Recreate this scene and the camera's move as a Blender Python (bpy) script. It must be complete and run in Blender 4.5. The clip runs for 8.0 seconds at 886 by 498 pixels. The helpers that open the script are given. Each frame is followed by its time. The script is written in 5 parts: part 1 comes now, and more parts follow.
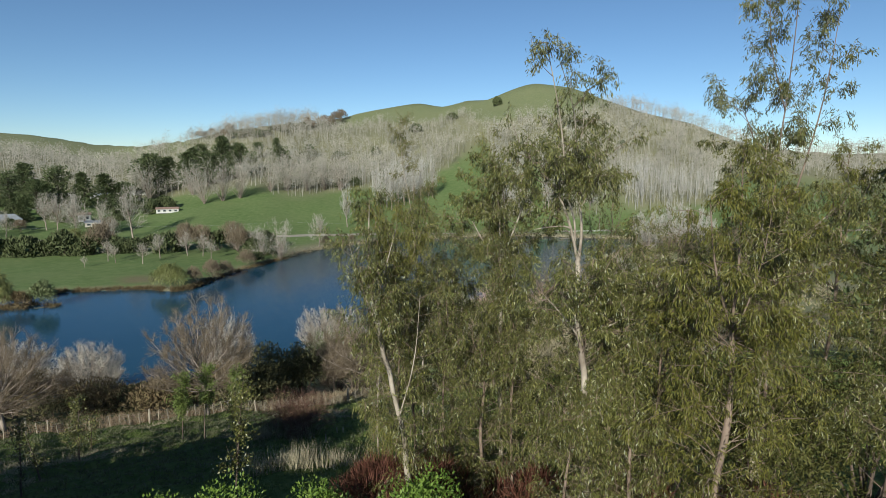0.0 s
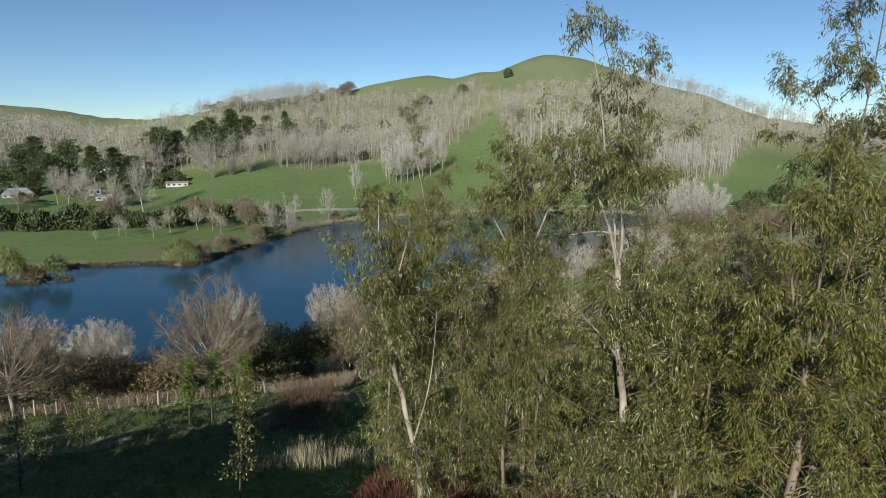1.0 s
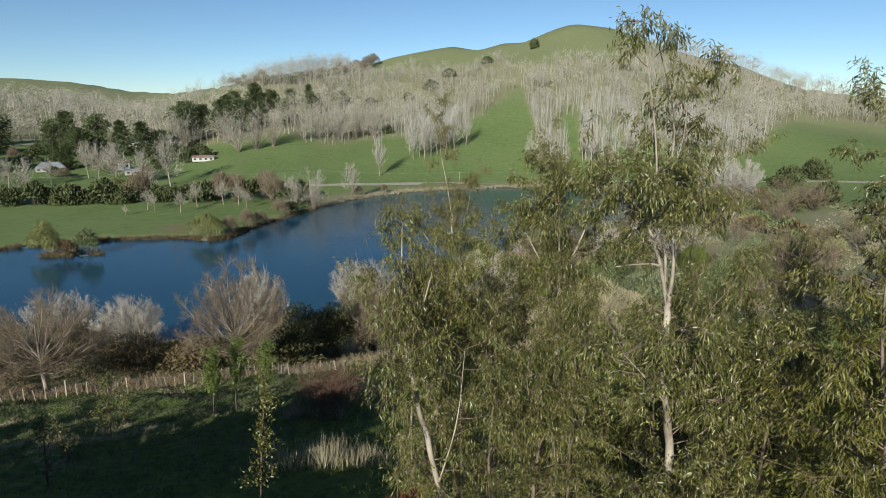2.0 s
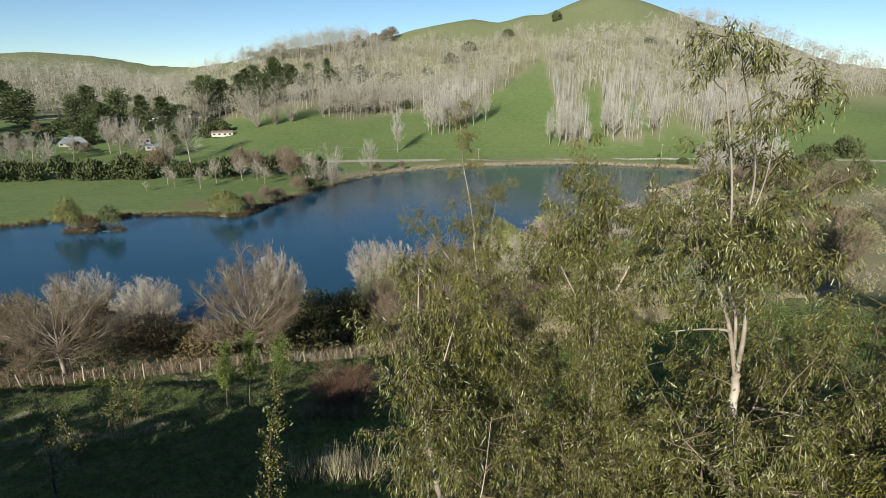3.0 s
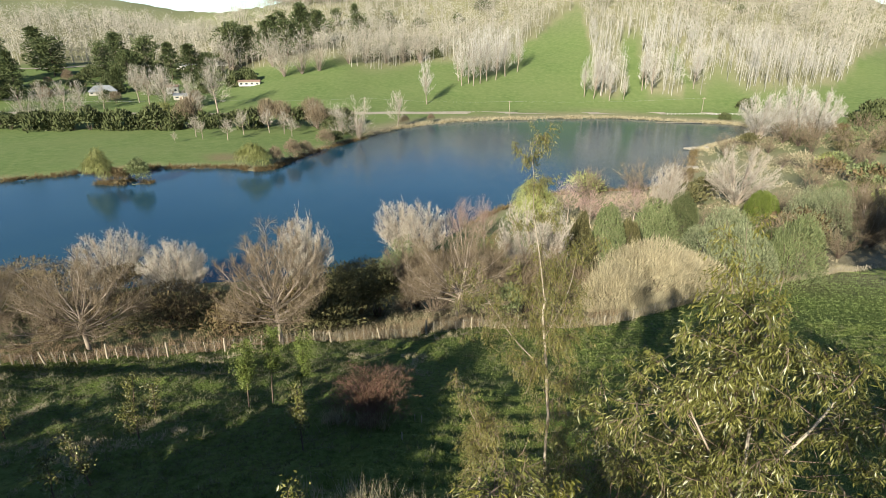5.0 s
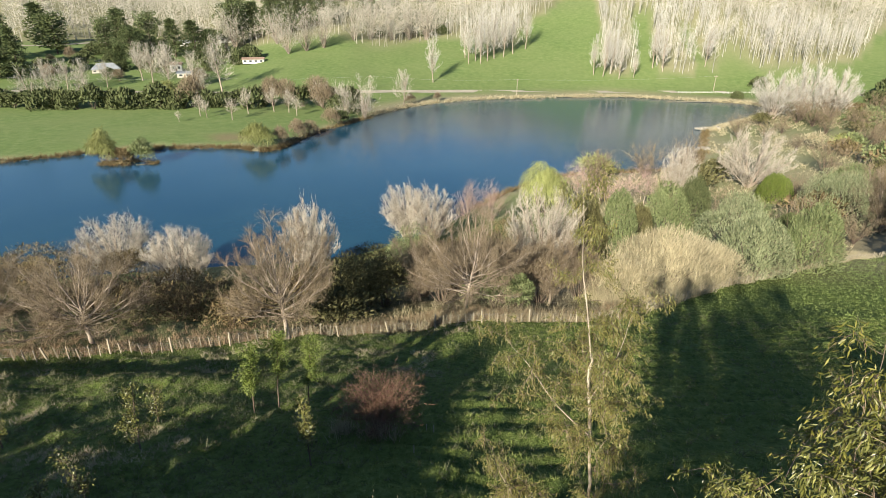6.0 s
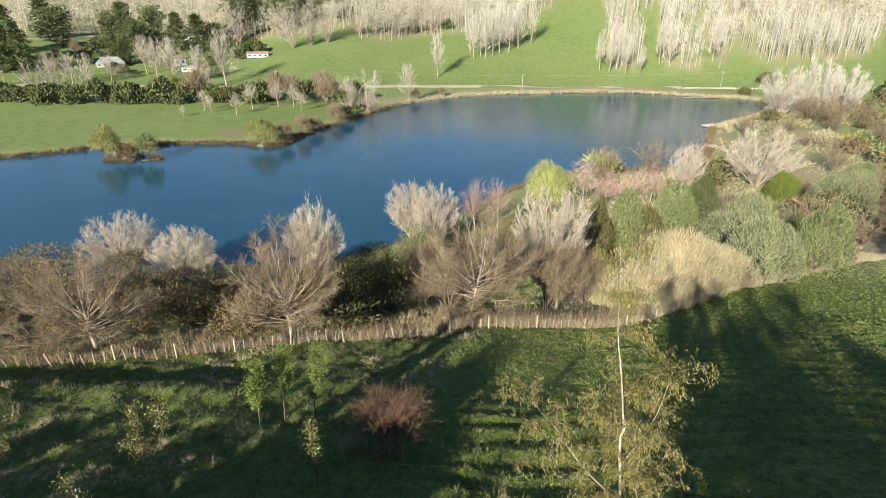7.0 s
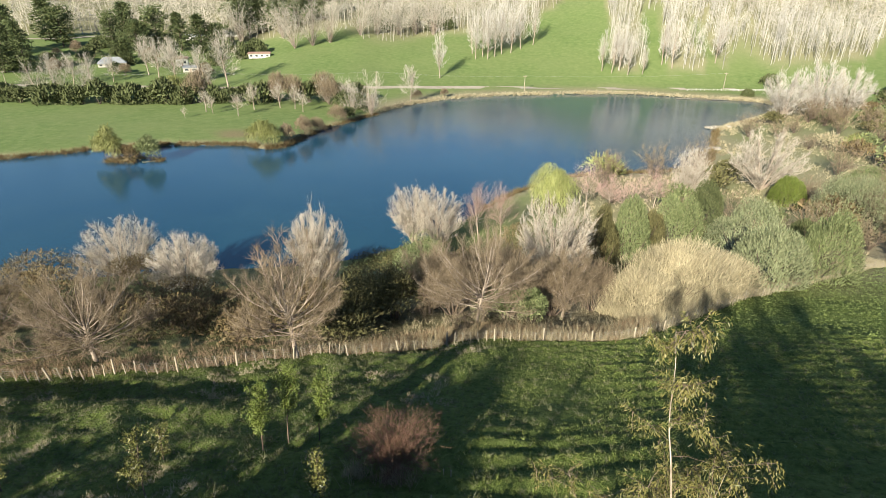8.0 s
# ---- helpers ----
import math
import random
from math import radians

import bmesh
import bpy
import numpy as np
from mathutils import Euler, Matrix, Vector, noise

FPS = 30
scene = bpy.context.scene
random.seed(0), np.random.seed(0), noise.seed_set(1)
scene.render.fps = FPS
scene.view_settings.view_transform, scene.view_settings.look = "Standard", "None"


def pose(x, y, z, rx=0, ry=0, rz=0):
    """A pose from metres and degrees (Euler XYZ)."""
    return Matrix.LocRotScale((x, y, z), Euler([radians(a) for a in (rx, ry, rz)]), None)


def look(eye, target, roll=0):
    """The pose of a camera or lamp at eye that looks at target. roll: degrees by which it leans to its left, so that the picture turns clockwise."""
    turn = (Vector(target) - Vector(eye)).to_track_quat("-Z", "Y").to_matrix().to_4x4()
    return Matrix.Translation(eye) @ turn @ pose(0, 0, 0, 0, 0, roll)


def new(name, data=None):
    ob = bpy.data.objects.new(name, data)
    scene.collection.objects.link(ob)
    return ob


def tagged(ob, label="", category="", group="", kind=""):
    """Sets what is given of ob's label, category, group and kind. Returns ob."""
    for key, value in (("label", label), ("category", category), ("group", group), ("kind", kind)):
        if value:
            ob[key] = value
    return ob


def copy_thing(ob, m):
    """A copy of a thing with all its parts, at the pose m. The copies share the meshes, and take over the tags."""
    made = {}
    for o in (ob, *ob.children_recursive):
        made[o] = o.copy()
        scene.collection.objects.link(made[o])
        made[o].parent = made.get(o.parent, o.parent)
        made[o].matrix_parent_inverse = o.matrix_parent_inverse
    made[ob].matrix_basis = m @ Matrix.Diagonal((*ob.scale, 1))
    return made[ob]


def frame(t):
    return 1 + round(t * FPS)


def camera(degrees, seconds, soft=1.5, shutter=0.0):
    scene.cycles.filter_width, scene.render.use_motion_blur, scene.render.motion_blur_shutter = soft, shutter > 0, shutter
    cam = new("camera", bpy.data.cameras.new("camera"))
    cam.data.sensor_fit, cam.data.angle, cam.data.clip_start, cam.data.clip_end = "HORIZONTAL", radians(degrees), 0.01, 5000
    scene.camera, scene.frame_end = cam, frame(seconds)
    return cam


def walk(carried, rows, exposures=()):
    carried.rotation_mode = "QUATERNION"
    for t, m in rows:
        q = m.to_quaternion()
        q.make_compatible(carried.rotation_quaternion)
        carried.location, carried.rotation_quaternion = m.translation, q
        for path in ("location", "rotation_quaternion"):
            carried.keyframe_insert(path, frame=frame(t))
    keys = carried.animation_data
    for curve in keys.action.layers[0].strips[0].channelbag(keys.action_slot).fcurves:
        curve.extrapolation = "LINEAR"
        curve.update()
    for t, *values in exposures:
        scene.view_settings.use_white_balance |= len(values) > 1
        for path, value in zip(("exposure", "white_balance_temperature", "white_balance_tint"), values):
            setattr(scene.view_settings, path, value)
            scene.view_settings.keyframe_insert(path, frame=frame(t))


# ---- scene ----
cam = camera(77.3, 8.0, soft=0.75)
PATH = [
    (0, (1.615, -0.565, 48.799), (1.521, 1.408, 48.485), 0.1),
    (0.5, (1.469, 0.329, 48.95), (1.372, 2.294, 48.589), 0.1),
    (1, (1.338, 0.967, 49.181), (1.212, 2.921, 48.774), 0.1),
    (1.5, (1.236, 1.451, 49.53), (1.068, 3.392, 49.076), -0.0),
    (3, (0.873, 3.763, 50.623), (0.606, 5.658, 50.04), -0.0),
    (3.5, (0.62, 4.69, 50.905), (0.327, 6.568, 50.28), 0.0),
    (4, (0.339, 5.62, 51.206), (0.012, 7.478, 50.54), -0.0),
    (4.5, (0.018, 6.562, 51.589), (-0.324, 8.402, 50.883), 0.1),
    (6, (-1.168, 9.41, 52.46), (-1.531, 11.198, 51.641), 0.1),
    (6.5, (-1.433, 9.943, 52.784), (-1.802, 11.722, 51.948), 0.1),
    (7, (-1.672, 10.291, 53.126), (-2.046, 12.068, 52.288), 0.2),
    (7.5, (-1.968, 10.739, 53.476), (-2.343, 12.515, 52.636), 0.3),
    (8, (-2.321, 11.392, 53.732), (-2.698, 13.167, 52.893), 0.3),
]
walk(cam, [(t, look(eye, target, roll)) for t, eye, target, roll in PATH],
     exposures=[(0, 0.34, 6050, 2), (1.5, 0.38, 6150, 2), (3.5, 0.72, 6600, 3), (4.5, 1.02, 6850, 3), (6.5, 1.38, 7000, 4), (8, 1.42, 7000, 4)])

# ---- light ----
SUN_AZ, SUN_EL = radians(193.2), radians(24.0)
world = bpy.data.worlds.new("sky")
scene.world = world
world.use_nodes = True
wn = world.node_tree
sky = wn.nodes.new("ShaderNodeTexSky")
sky.sky_type, sky.sun_disc = "NISHITA", False
sky.sun_elevation, sky.sun_rotation = SUN_EL, SUN_AZ
sky.air_density, sky.dust_density, sky.ozone_density, sky.altitude = 1.0, 0.0, 3.0, 2500
wn.links.new(sky.outputs[0], wn.nodes["Background"].inputs[0])
wn.nodes["Background"].inputs[1].default_value = 0.078
sun_dir = Vector((math.sin(SUN_AZ) * math.cos(SUN_EL), math.cos(SUN_AZ) * math.cos(SUN_EL), math.sin(SUN_EL)))
sun = new("sun", bpy.data.lights.new("sun", "SUN"))
sun.data.energy, sun.data.angle, sun.data.color = 5.0, radians(0.6), (1.0, 0.935, 0.84)
sun.matrix_world = look(sun_dir * 100, (0, 0, 0))


# ---- materials ----
def nodes_of(name):
    m = bpy.data.materials.new(name)
    m.use_nodes = True
    return m, m.node_tree, m.node_tree.nodes["Principled BSDF"]


def ramp(nt, fac, stops):
    r = nt.nodes.new("ShaderNodeValToRGB")
    e = r.color_ramp.elements
    while len(e) < len(stops):
        e.new(0.5)
    for k, (pos, col) in zip(e, stops):
        k.position, k.color = pos, (*col, 1)
    nt.links.new(fac, r.inputs[0])
    return r.outputs[0]


def noise_node(nt, scale, detail=4, rough=0.6, vec=None):
    n = nt.nodes.new("ShaderNodeTexNoise")
    n.inputs["Scale"].default_value, n.inputs["Detail"].default_value, n.inputs["Roughness"].default_value = scale, detail, rough
    if vec is None:
        g = nt.nodes.new("ShaderNodeNewGeometry")
        vec = g.outputs["Position"]
    nt.links.new(vec, n.inputs["Vector"])
    return n.outputs[0]


def mix(nt, fac, a, b, blend="MIX"):
    m = nt.nodes.new("ShaderNodeMix")
    m.data_type, m.blend_type = "RGBA", blend
    for sock, v in ((m.inputs[0], fac), (m.inputs[6], a), (m.inputs[7], b)):
        if isinstance(v, (int, float)):
            sock.default_value = v
        elif isinstance(v, tuple):
            sock.default_value = (*v, 1)
        else:
            nt.links.new(v, sock)
    return m.outputs[2]


def bump(nt, bsdf, height, strength, dist):
    b = nt.nodes.new("ShaderNodeBump")
    b.inputs["Strength"].default_value, b.inputs["Distance"].default_value = strength, dist
    nt.links.new(height, b.inputs["Height"])
    nt.links.new(b.outputs[0], bsdf.inputs["Normal"])


def surface(name, dark, light, scale=4.0, rough=0.8, relief=0.4, depth=0.02, coarse=0.35):
    """A mottled solid: grain at one scale, stains at a coarser one."""
    m, nt, p = nodes_of(name)
    fine, big = noise_node(nt, scale, 6), noise_node(nt, scale * coarse * 0.3, 3)
    c = ramp(nt, fine, ((0.3, dark), (0.7, light)))
    c = mix(nt, 0.55, c, ramp(nt, big, ((0.35, dark), (0.65, light))))
    nt.links.new(c, p.inputs["Base Color"])
    p.inputs["Roughness"].default_value = rough
    bump(nt, p, fine, relief, depth)
    return m


def foliage(name, cols, patch=0.5, through_light=0.3, rough=0.5, gloss=0.3):
    """Leaves: colour from leaf to leaf, and from bough to bough."""
    m, nt, p = nodes_of(name)
    g = nt.nodes.new("ShaderNodeNewGeometry")
    a = ramp(nt, g.outputs["Random Per Island"], [(i / (len(cols) - 1), c) for i, c in enumerate(cols)])
    n = noise_node(nt, patch, 2)
    mean = tuple(sum(c[i] for c in cols) / len(cols) for i in range(3))
    b = ramp(nt, n, ((0.35, tuple(v * 0.75 for v in mean)), (0.65, tuple(v * 1.25 for v in mean))))
    col = mix(nt, 0.4, a, b)
    nt.links.new(col, p.inputs["Base Color"])
    p.inputs["Roughness"].default_value = rough
    p.inputs["Specular IOR Level"].default_value = gloss
    if through_light > 0:
        t = nt.nodes.new("ShaderNodeBsdfTranslucent")
        nt.links.new(col, t.inputs[0])
        s = nt.nodes.new("ShaderNodeMixShader")
        s.inputs[0].default_value = through_light
        nt.links.new(p.outputs[0], s.inputs[1])
        nt.links.new(t.outputs[0], s.inputs[2])
        nt.links.new(s.outputs[0], nt.nodes["Material Output"].inputs[0])
    return m


def ground_material():
    m, nt, p = nodes_of("pasture")
    dry = nt.nodes.new("ShaderNodeAttribute")
    dry.attribute_name = "dry"
    rank = nt.nodes.new("ShaderNodeAttribute")
    rank.attribute_name = "rank"
    bare = nt.nodes.new("ShaderNodeAttribute")
    bare.attribute_name = "bare"
    fine, mid, big = noise_node(nt, 2.2, 6, 0.7), noise_node(nt, 0.35, 4), noise_node(nt, 0.03, 4)
    short = ramp(nt, mid, ((0.3, (0.085, 0.125, 0.04)), (0.5, (0.11, 0.155, 0.05)), (0.72, (0.15, 0.185, 0.07))))
    short = mix(nt, ramp(nt, big, ((0.35, (0, 0, 0)), (0.65, (0.6, 0.6, 0.6)))), short, (0.14, 0.17, 0.065))
    rough_grass = ramp(nt, fine, ((0.3, (0.06, 0.088, 0.018)), (0.5, (0.14, 0.185, 0.044)), (0.75, (0.23, 0.265, 0.088))))
    c = mix(nt, rank.outputs["Fac"], short, rough_grass)
    straw = ramp(nt, fine, ((0.3, (0.15, 0.12, 0.075)), (0.55, (0.28, 0.235, 0.16)), (0.75, (0.40, 0.345, 0.25))))
    c = mix(nt, dry.outputs["Fac"], c, straw)
    earth = ramp(nt, fine, ((0.3, (0.10, 0.075, 0.045)), (0.7, (0.24, 0.18, 0.11))))
    c = mix(nt, bare.outputs["Fac"], c, earth)
    nt.links.new(c, p.inputs["Base Color"])
    p.inputs["Roughness"].default_value = 0.9
    p.inputs["Specular IOR Level"].default_value = 0.15
    blade_relief = noise_node(nt, 7.0, 5, 0.75)
    b = nt.nodes.new("ShaderNodeBump")
    depth = nt.nodes.new("ShaderNodeMapRange")
    depth.inputs["To Min"].default_value, depth.inputs["To Max"].default_value = 0.03, 0.45
    nt.links.new(rank.outputs["Fac"], depth.inputs["Value"])
    nt.links.new(depth.outputs[0], b.inputs["Distance"])
    nt.links.new(blade_relief, b.inputs["Height"])
    nt.links.new(b.outputs[0], p.inputs["Normal"])
    return m


def water_material():
    m, nt, p = nodes_of("lake_water")
    p.inputs["Base Color"].default_value = (0.012, 0.035, 0.05, 1)
    p.inputs["Roughness"].default_value = 0.1
    p.inputs["IOR"].default_value = 1.33
    g = nt.nodes.new("ShaderNodeMapping")
    geo = nt.nodes.new("ShaderNodeNewGeometry")
    nt.links.new(geo.outputs["Position"], g.inputs[0])
    g.inputs["Scale"].default_value = (1.0, 2.2, 1.0)
    n = noise_node(nt, 1.1, 4, 0.6, g.outputs[0])
    bump(nt, p, n, 0.4, 0.05)
    murk = noise_node(nt, 0.02, 3)
    nt.links.new(ramp(nt, murk, ((0.35, (0.006, 0.04, 0.075)), (0.7, (0.015, 0.055, 0.085)))), p.inputs["Base Color"])
    return m


M_GROUND, M_WATER = ground_material(), water_material()
M_GUMBARK = surface("gum_bark", (0.1, 0.068, 0.042), (0.5, 0.43, 0.34), 3.2, 0.75, 0.9, 0.03, coarse=1.4)
M_BARK = surface("grey_bark", (0.16, 0.12, 0.09), (0.40, 0.33, 0.27), 5, 0.85, 0.6, 0.03)
M_BARKDARK = surface("dark_bark", (0.05, 0.035, 0.025), (0.14, 0.10, 0.075), 5, 0.9, 0.6, 0.03)
M_WOOD = surface("weathered_timber", (0.17, 0.14, 0.1), (0.4, 0.345, 0.26), 6, 0.85, 0.5, 0.01)
# palest tone paints leaf glints; the wide range adds to lit and shaded contrast
M_GUM = foliage("gum_leaves", [(0.018, 0.021, 0.003), (0.052, 0.057, 0.009), (0.102, 0.103, 0.02), (0.32, 0.3, 0.105)], 0.6, 0.12, 0.36, 0.5)
M_GUMOLIVE = foliage("gum_leaves_olive", [(0.04, 0.045, 0.008), (0.095, 0.1, 0.018), (0.165, 0.148, 0.028), (0.25, 0.225, 0.06)], 0.6, 0.22, 0.4, 0.4)
M_GUMYELLOW = foliage("gum_leaves_yellow", [(0.052, 0.064, 0.017), (0.112, 0.116, 0.034), (0.172, 0.15, 0.048), (0.27, 0.225, 0.08)], 0.6, 0.25, 0.4, 0.35)
M_LEAFBRIGHT = foliage("fresh_leaves", [(0.08, 0.14, 0.02), (0.15, 0.23, 0.035), (0.24, 0.31, 0.06)], 1.0, 0.3)
M_SAPLING = foliage("sapling_leaves", [(0.085, 0.12, 0.02), (0.145, 0.185, 0.04), (0.21, 0.24, 0.07)], 1.0, 0.3)
M_BUSH = foliage("dense_bush_leaves", [(0.07, 0.09, 0.035), (0.15, 0.18, 0.075), (0.26, 0.28, 0.14)], 0.5, 0.15, 0.6, 0.2)
M_BUSHDARK = foliage("dark_bush_leaves", [(0.045, 0.046, 0.02), (0.095, 0.09, 0.038), (0.17, 0.15, 0.07)], 0.5, 0.1, 0.7, 0.15)
# kept dark so that the scrub reads as shade between the gum leaves
M_SCRUB = foliage("backing_scrub_leaves", [(0.025, 0.028, 0.007), (0.06, 0.062, 0.016), (0.12, 0.112, 0.035)], 0.5, 0.15, 0.6, 0.15)
M_BRAMBLE = foliage("bramble_stems", [(0.075, 0.048, 0.026), (0.15, 0.105, 0.06), (0.22, 0.165, 0.09), (0.11, 0.105, 0.04)], 0.4, 0.1, 0.85, 0.1)
M_PINE = foliage("pine_needles", [(0.045, 0.064, 0.026), (0.09, 0.112, 0.045), (0.15, 0.165, 0.075)], 0.12, 0.05, 0.7, 0.15)
M_TWIG = foliage("willow_twigs", [(0.31, 0.27, 0.22), (0.43, 0.38, 0.315), (0.56, 0.505, 0.43)], 0.25, 0.15, 0.7, 0.2)
M_TWIGBROWN = foliage("brown_twigs", [(0.12, 0.088, 0.056), (0.19, 0.145, 0.097), (0.27, 0.215, 0.15)], 0.3, 0.1, 0.75, 0.15)
M_TWIGRED = foliage("red_twigs", [(0.24, 0.14, 0.11), (0.33, 0.215, 0.175), (0.38, 0.28, 0.23)], 0.3, 0.1, 0.7, 0.2)
M_TWIGPINK = foliage("pink_twigs", [(0.32, 0.20, 0.17), (0.42, 0.28, 0.24), (0.48, 0.36, 0.32)], 0.3, 0.1, 0.7, 0.2)
M_WOODS = foliage("pale_bare_woods", [(0.30, 0.275, 0.24), (0.43, 0.40, 0.355), (0.56, 0.53, 0.475)], 0.02, 0.1, 0.8, 0.1)
M_OLIVEWILLOW = foliage("olive_willow_shoots", [(0.13, 0.145, 0.04), (0.19, 0.2, 0.065), (0.27, 0.265, 0.11)], 0.4, 0.25)
M_WOODSGREY = foliage("grey_bare_scrub", [(0.26, 0.235, 0.19), (0.38, 0.345, 0.285), (0.5, 0.46, 0.39)], 0.02, 0.1, 0.8, 0.1)
M_YELLOWWILLOW = foliage("yellow_willow_shoots", [(0.22, 0.25, 0.07), (0.32, 0.34, 0.12), (0.42, 0.41, 0.18)], 0.4, 0.25)
M_STRAW = foliage("straw_blades", [(0.2, 0.165, 0.098), (0.35, 0.3, 0.19), (0.52, 0.455, 0.31)], 0.3, 0.15, 0.7, 0.2)
M_STRAWRED = foliage("rust_blades", [(0.18, 0.12, 0.07), (0.27, 0.19, 0.115), (0.38, 0.29, 0.18)], 0.25, 0.2, 0.7, 0.2)
M_GRASS = foliage("grass_blades", [(0.075, 0.11, 0.018), (0.15, 0.205, 0.04), (0.23, 0.275, 0.075), (0.33, 0.33, 0.14)], 0.35, 0.3, 0.6, 0.2)
M_GRASSOLD = foliage("old_grass_blades", [(0.05, 0.06, 0.02), (0.095, 0.105, 0.038), (0.155, 0.155, 0.068), (0.3, 0.28, 0.19)], 0.35, 0.25, 0.6, 0.2)
# lighter than grass_blades: part of the slope's sunlight is put into this colour
M_GRASSSHORT = foliage("short_grass_blades", [(0.13, 0.185, 0.045), (0.21, 0.27, 0.075), (0.3, 0.35, 0.12)], 0.3, 0.3, 0.6, 0.2)
M_RUST = foliage("dark_red_stems", [(0.06, 0.02, 0.014), (0.12, 0.045, 0.028), (0.17, 0.085, 0.055)], 0.5, 0.1, 0.75, 0.15)
M_HEDGE = foliage("hedge_leaves", [(0.04, 0.05, 0.02), (0.075, 0.09, 0.036), (0.13, 0.14, 0.065)], 0.15, 0.1, 0.7, 0.15)
M_SAGE = foliage("sage_leaves", [(0.10, 0.12, 0.06), (0.19, 0.21, 0.11), (0.30, 0.31, 0.19)], 0.4, 0.15, 0.6, 0.2)
M_REDBROWN = foliage("red_brown_twigs", [(0.085, 0.04, 0.028), (0.16, 0.085, 0.058), (0.26, 0.17, 0.12)], 0.6, 0.1, 0.75, 0.15)
M_GUMTWIG = surface("gum_twig_bark", (0.10, 0.065, 0.045), (0.26, 0.19, 0.14), 9, 0.8, 0.3, 0.01)
M_STONE = surface("shore_stone", (0.16, 0.14, 0.11), (0.38, 0.34, 0.28), 3, 0.9, 0.6, 0.05)
M_WHITE = surface("white_paint", (0.42, 0.40, 0.36), (0.6, 0.58, 0.54), 3, 0.6, 0.1, 0.005)
M_ROOF = surface("grey_roof_iron", (0.17, 0.18, 0.19), (0.30, 0.31, 0.32), 3, 0.5, 0.2, 0.01)
M_ROOFRED = surface("brown_roof_iron", (0.2, 0.13, 0.09), (0.3, 0.2, 0.15), 3, 0.5, 0.2, 0.01)
M_WALL = surface("cream_weatherboard", (0.36, 0.33, 0.28), (0.5, 0.46, 0.39), 3, 0.7, 0.2, 0.01)
M_GLASSDARK = surface("window_glass", (0.02, 0.025, 0.03), (0.05, 0.06, 0.07), 2, 0.1, 0.0, 0.001)
M_ROAD = surface("gravel_road", (0.22, 0.19, 0.15), (0.36, 0.32, 0.26), 1.5, 0.9, 0.4, 0.03)
M_WIRE = surface("fence_wire", (0.25, 0.25, 0.25), (0.4, 0.4, 0.4), 5, 0.4, 0.0, 0.001)

# ---- plan of the land ----
rng = np.random.default_rng(7)
SHORE = [(-192, 163), (-174, 180), (-163, 186), (-152, 194), (-138, 197), (-119, 202), (-111, 197), (-105, 201), (-104, 214), (-103, 236),
         (-94, 258), (-86, 288), (-73, 312), (-49, 333), (-18, 345), (14, 357), (46, 361), (76, 354), (100, 354), (110, 338), (86, 298),
         (65, 277), (60, 258), (55, 236), (47, 207), (24, 197), (2, 190), (-16, 166), (-25, 141), (-41, 116), (-56, 108), (-73, 103),
         (-100, 92), (-122, 78), (-170, 62), (-230, 70), (-260, 110), (-232, 150)]


def chaikin(pts, rounds=2, closed=True):
    p = np.array(pts, float)
    for _ in range(rounds):
        q = np.roll(p, -1, 0) if closed else p[1:]
        a = p if closed else p[:-1]
        s = np.stack([0.75 * a + 0.25 * q, 0.25 * a + 0.75 * q], 1).reshape(-1, p.shape[1])
        p = s if closed else np.concatenate([p[:1], s, p[-1:]])
    return p


LAKE = chaikin(SHORE)


def shore_distance(x, y):
    """Metres from the lake's edge; negative on the water."""
    x, y = np.atleast_1d(np.asarray(x, float)), np.atleast_1d(np.asarray(y, float))
    best, inside = np.full(x.shape, 1e9), np.zeros(x.shape, bool)
    for (ax, ay), (bx, by) in zip(LAKE, np.roll(LAKE, -1, 0)):
        dx, dy = bx - ax, by - ay
        k = np.clip(((x - ax) * dx + (y - ay) * dy) / (dx * dx + dy * dy), 0, 1)
        best = np.minimum(best, (x - ax - k * dx) ** 2 + (y - ay - k * dy) ** 2)
        cross = (ay > y) != (by > y)
        inside ^= cross & (x < dx * (y - ay) / (dy if dy else 1e-9) + ax)
    return np.sqrt(best) * np.where(inside, -1, 1)


def vnoise(x, y, seed=0):
    """Smooth value noise, -1 to 1."""
    x, y = np.asarray(x, float), np.asarray(y, float)
    i, j = np.floor(x), np.floor(y)
    u, v = x - i, y - j
    u, v = u * u * (3 - 2 * u), v * v * (3 - 2 * v)

    def h(a, b):
        s = np.sin(a * 127.1 + b * 311.7 + seed * 74.7) * 43758.5453
        return s - np.floor(s)
    return 2 * ((h(i, j) * (1 - u) + h(i + 1, j) * u) * (1 - v) + (h(i, j + 1) * (1 - u) + h(i + 1, j + 1) * u) * v) - 1


def smooth(a, b, v):
    k = np.clip((v - a) / (b - a), 0, 1)
    return k * k * (3 - 2 * k)


def soft_max(a, b, k):
    return 0.5 * (a + b + np.sqrt((a - b) ** 2 + k * k))


# far hills by bearing: foot distance, crest distance, crest elevation above eye level (degrees)
AZ = [-75, -60, -48, -40, -33, -27, -20, -16, -13, -8, -3, 1, 4, 6.6, 9.5, 12.6, 16, 20, 24.6, 28, 33, 45, 75]
FOOT = [330, 330, 350, 345, 330, 325, 322, 330, 345, 358, 368, 372, 376, 380, 385, 392, 402, 412, 410, 400, 380, 330, 300]
CREST = [900, 900, 950, 1000, 900, 720, 690, 740, 800, 800, 780, 760, 750, 750, 750, 745, 740, 740, 760, 800, 850, 800, 700]
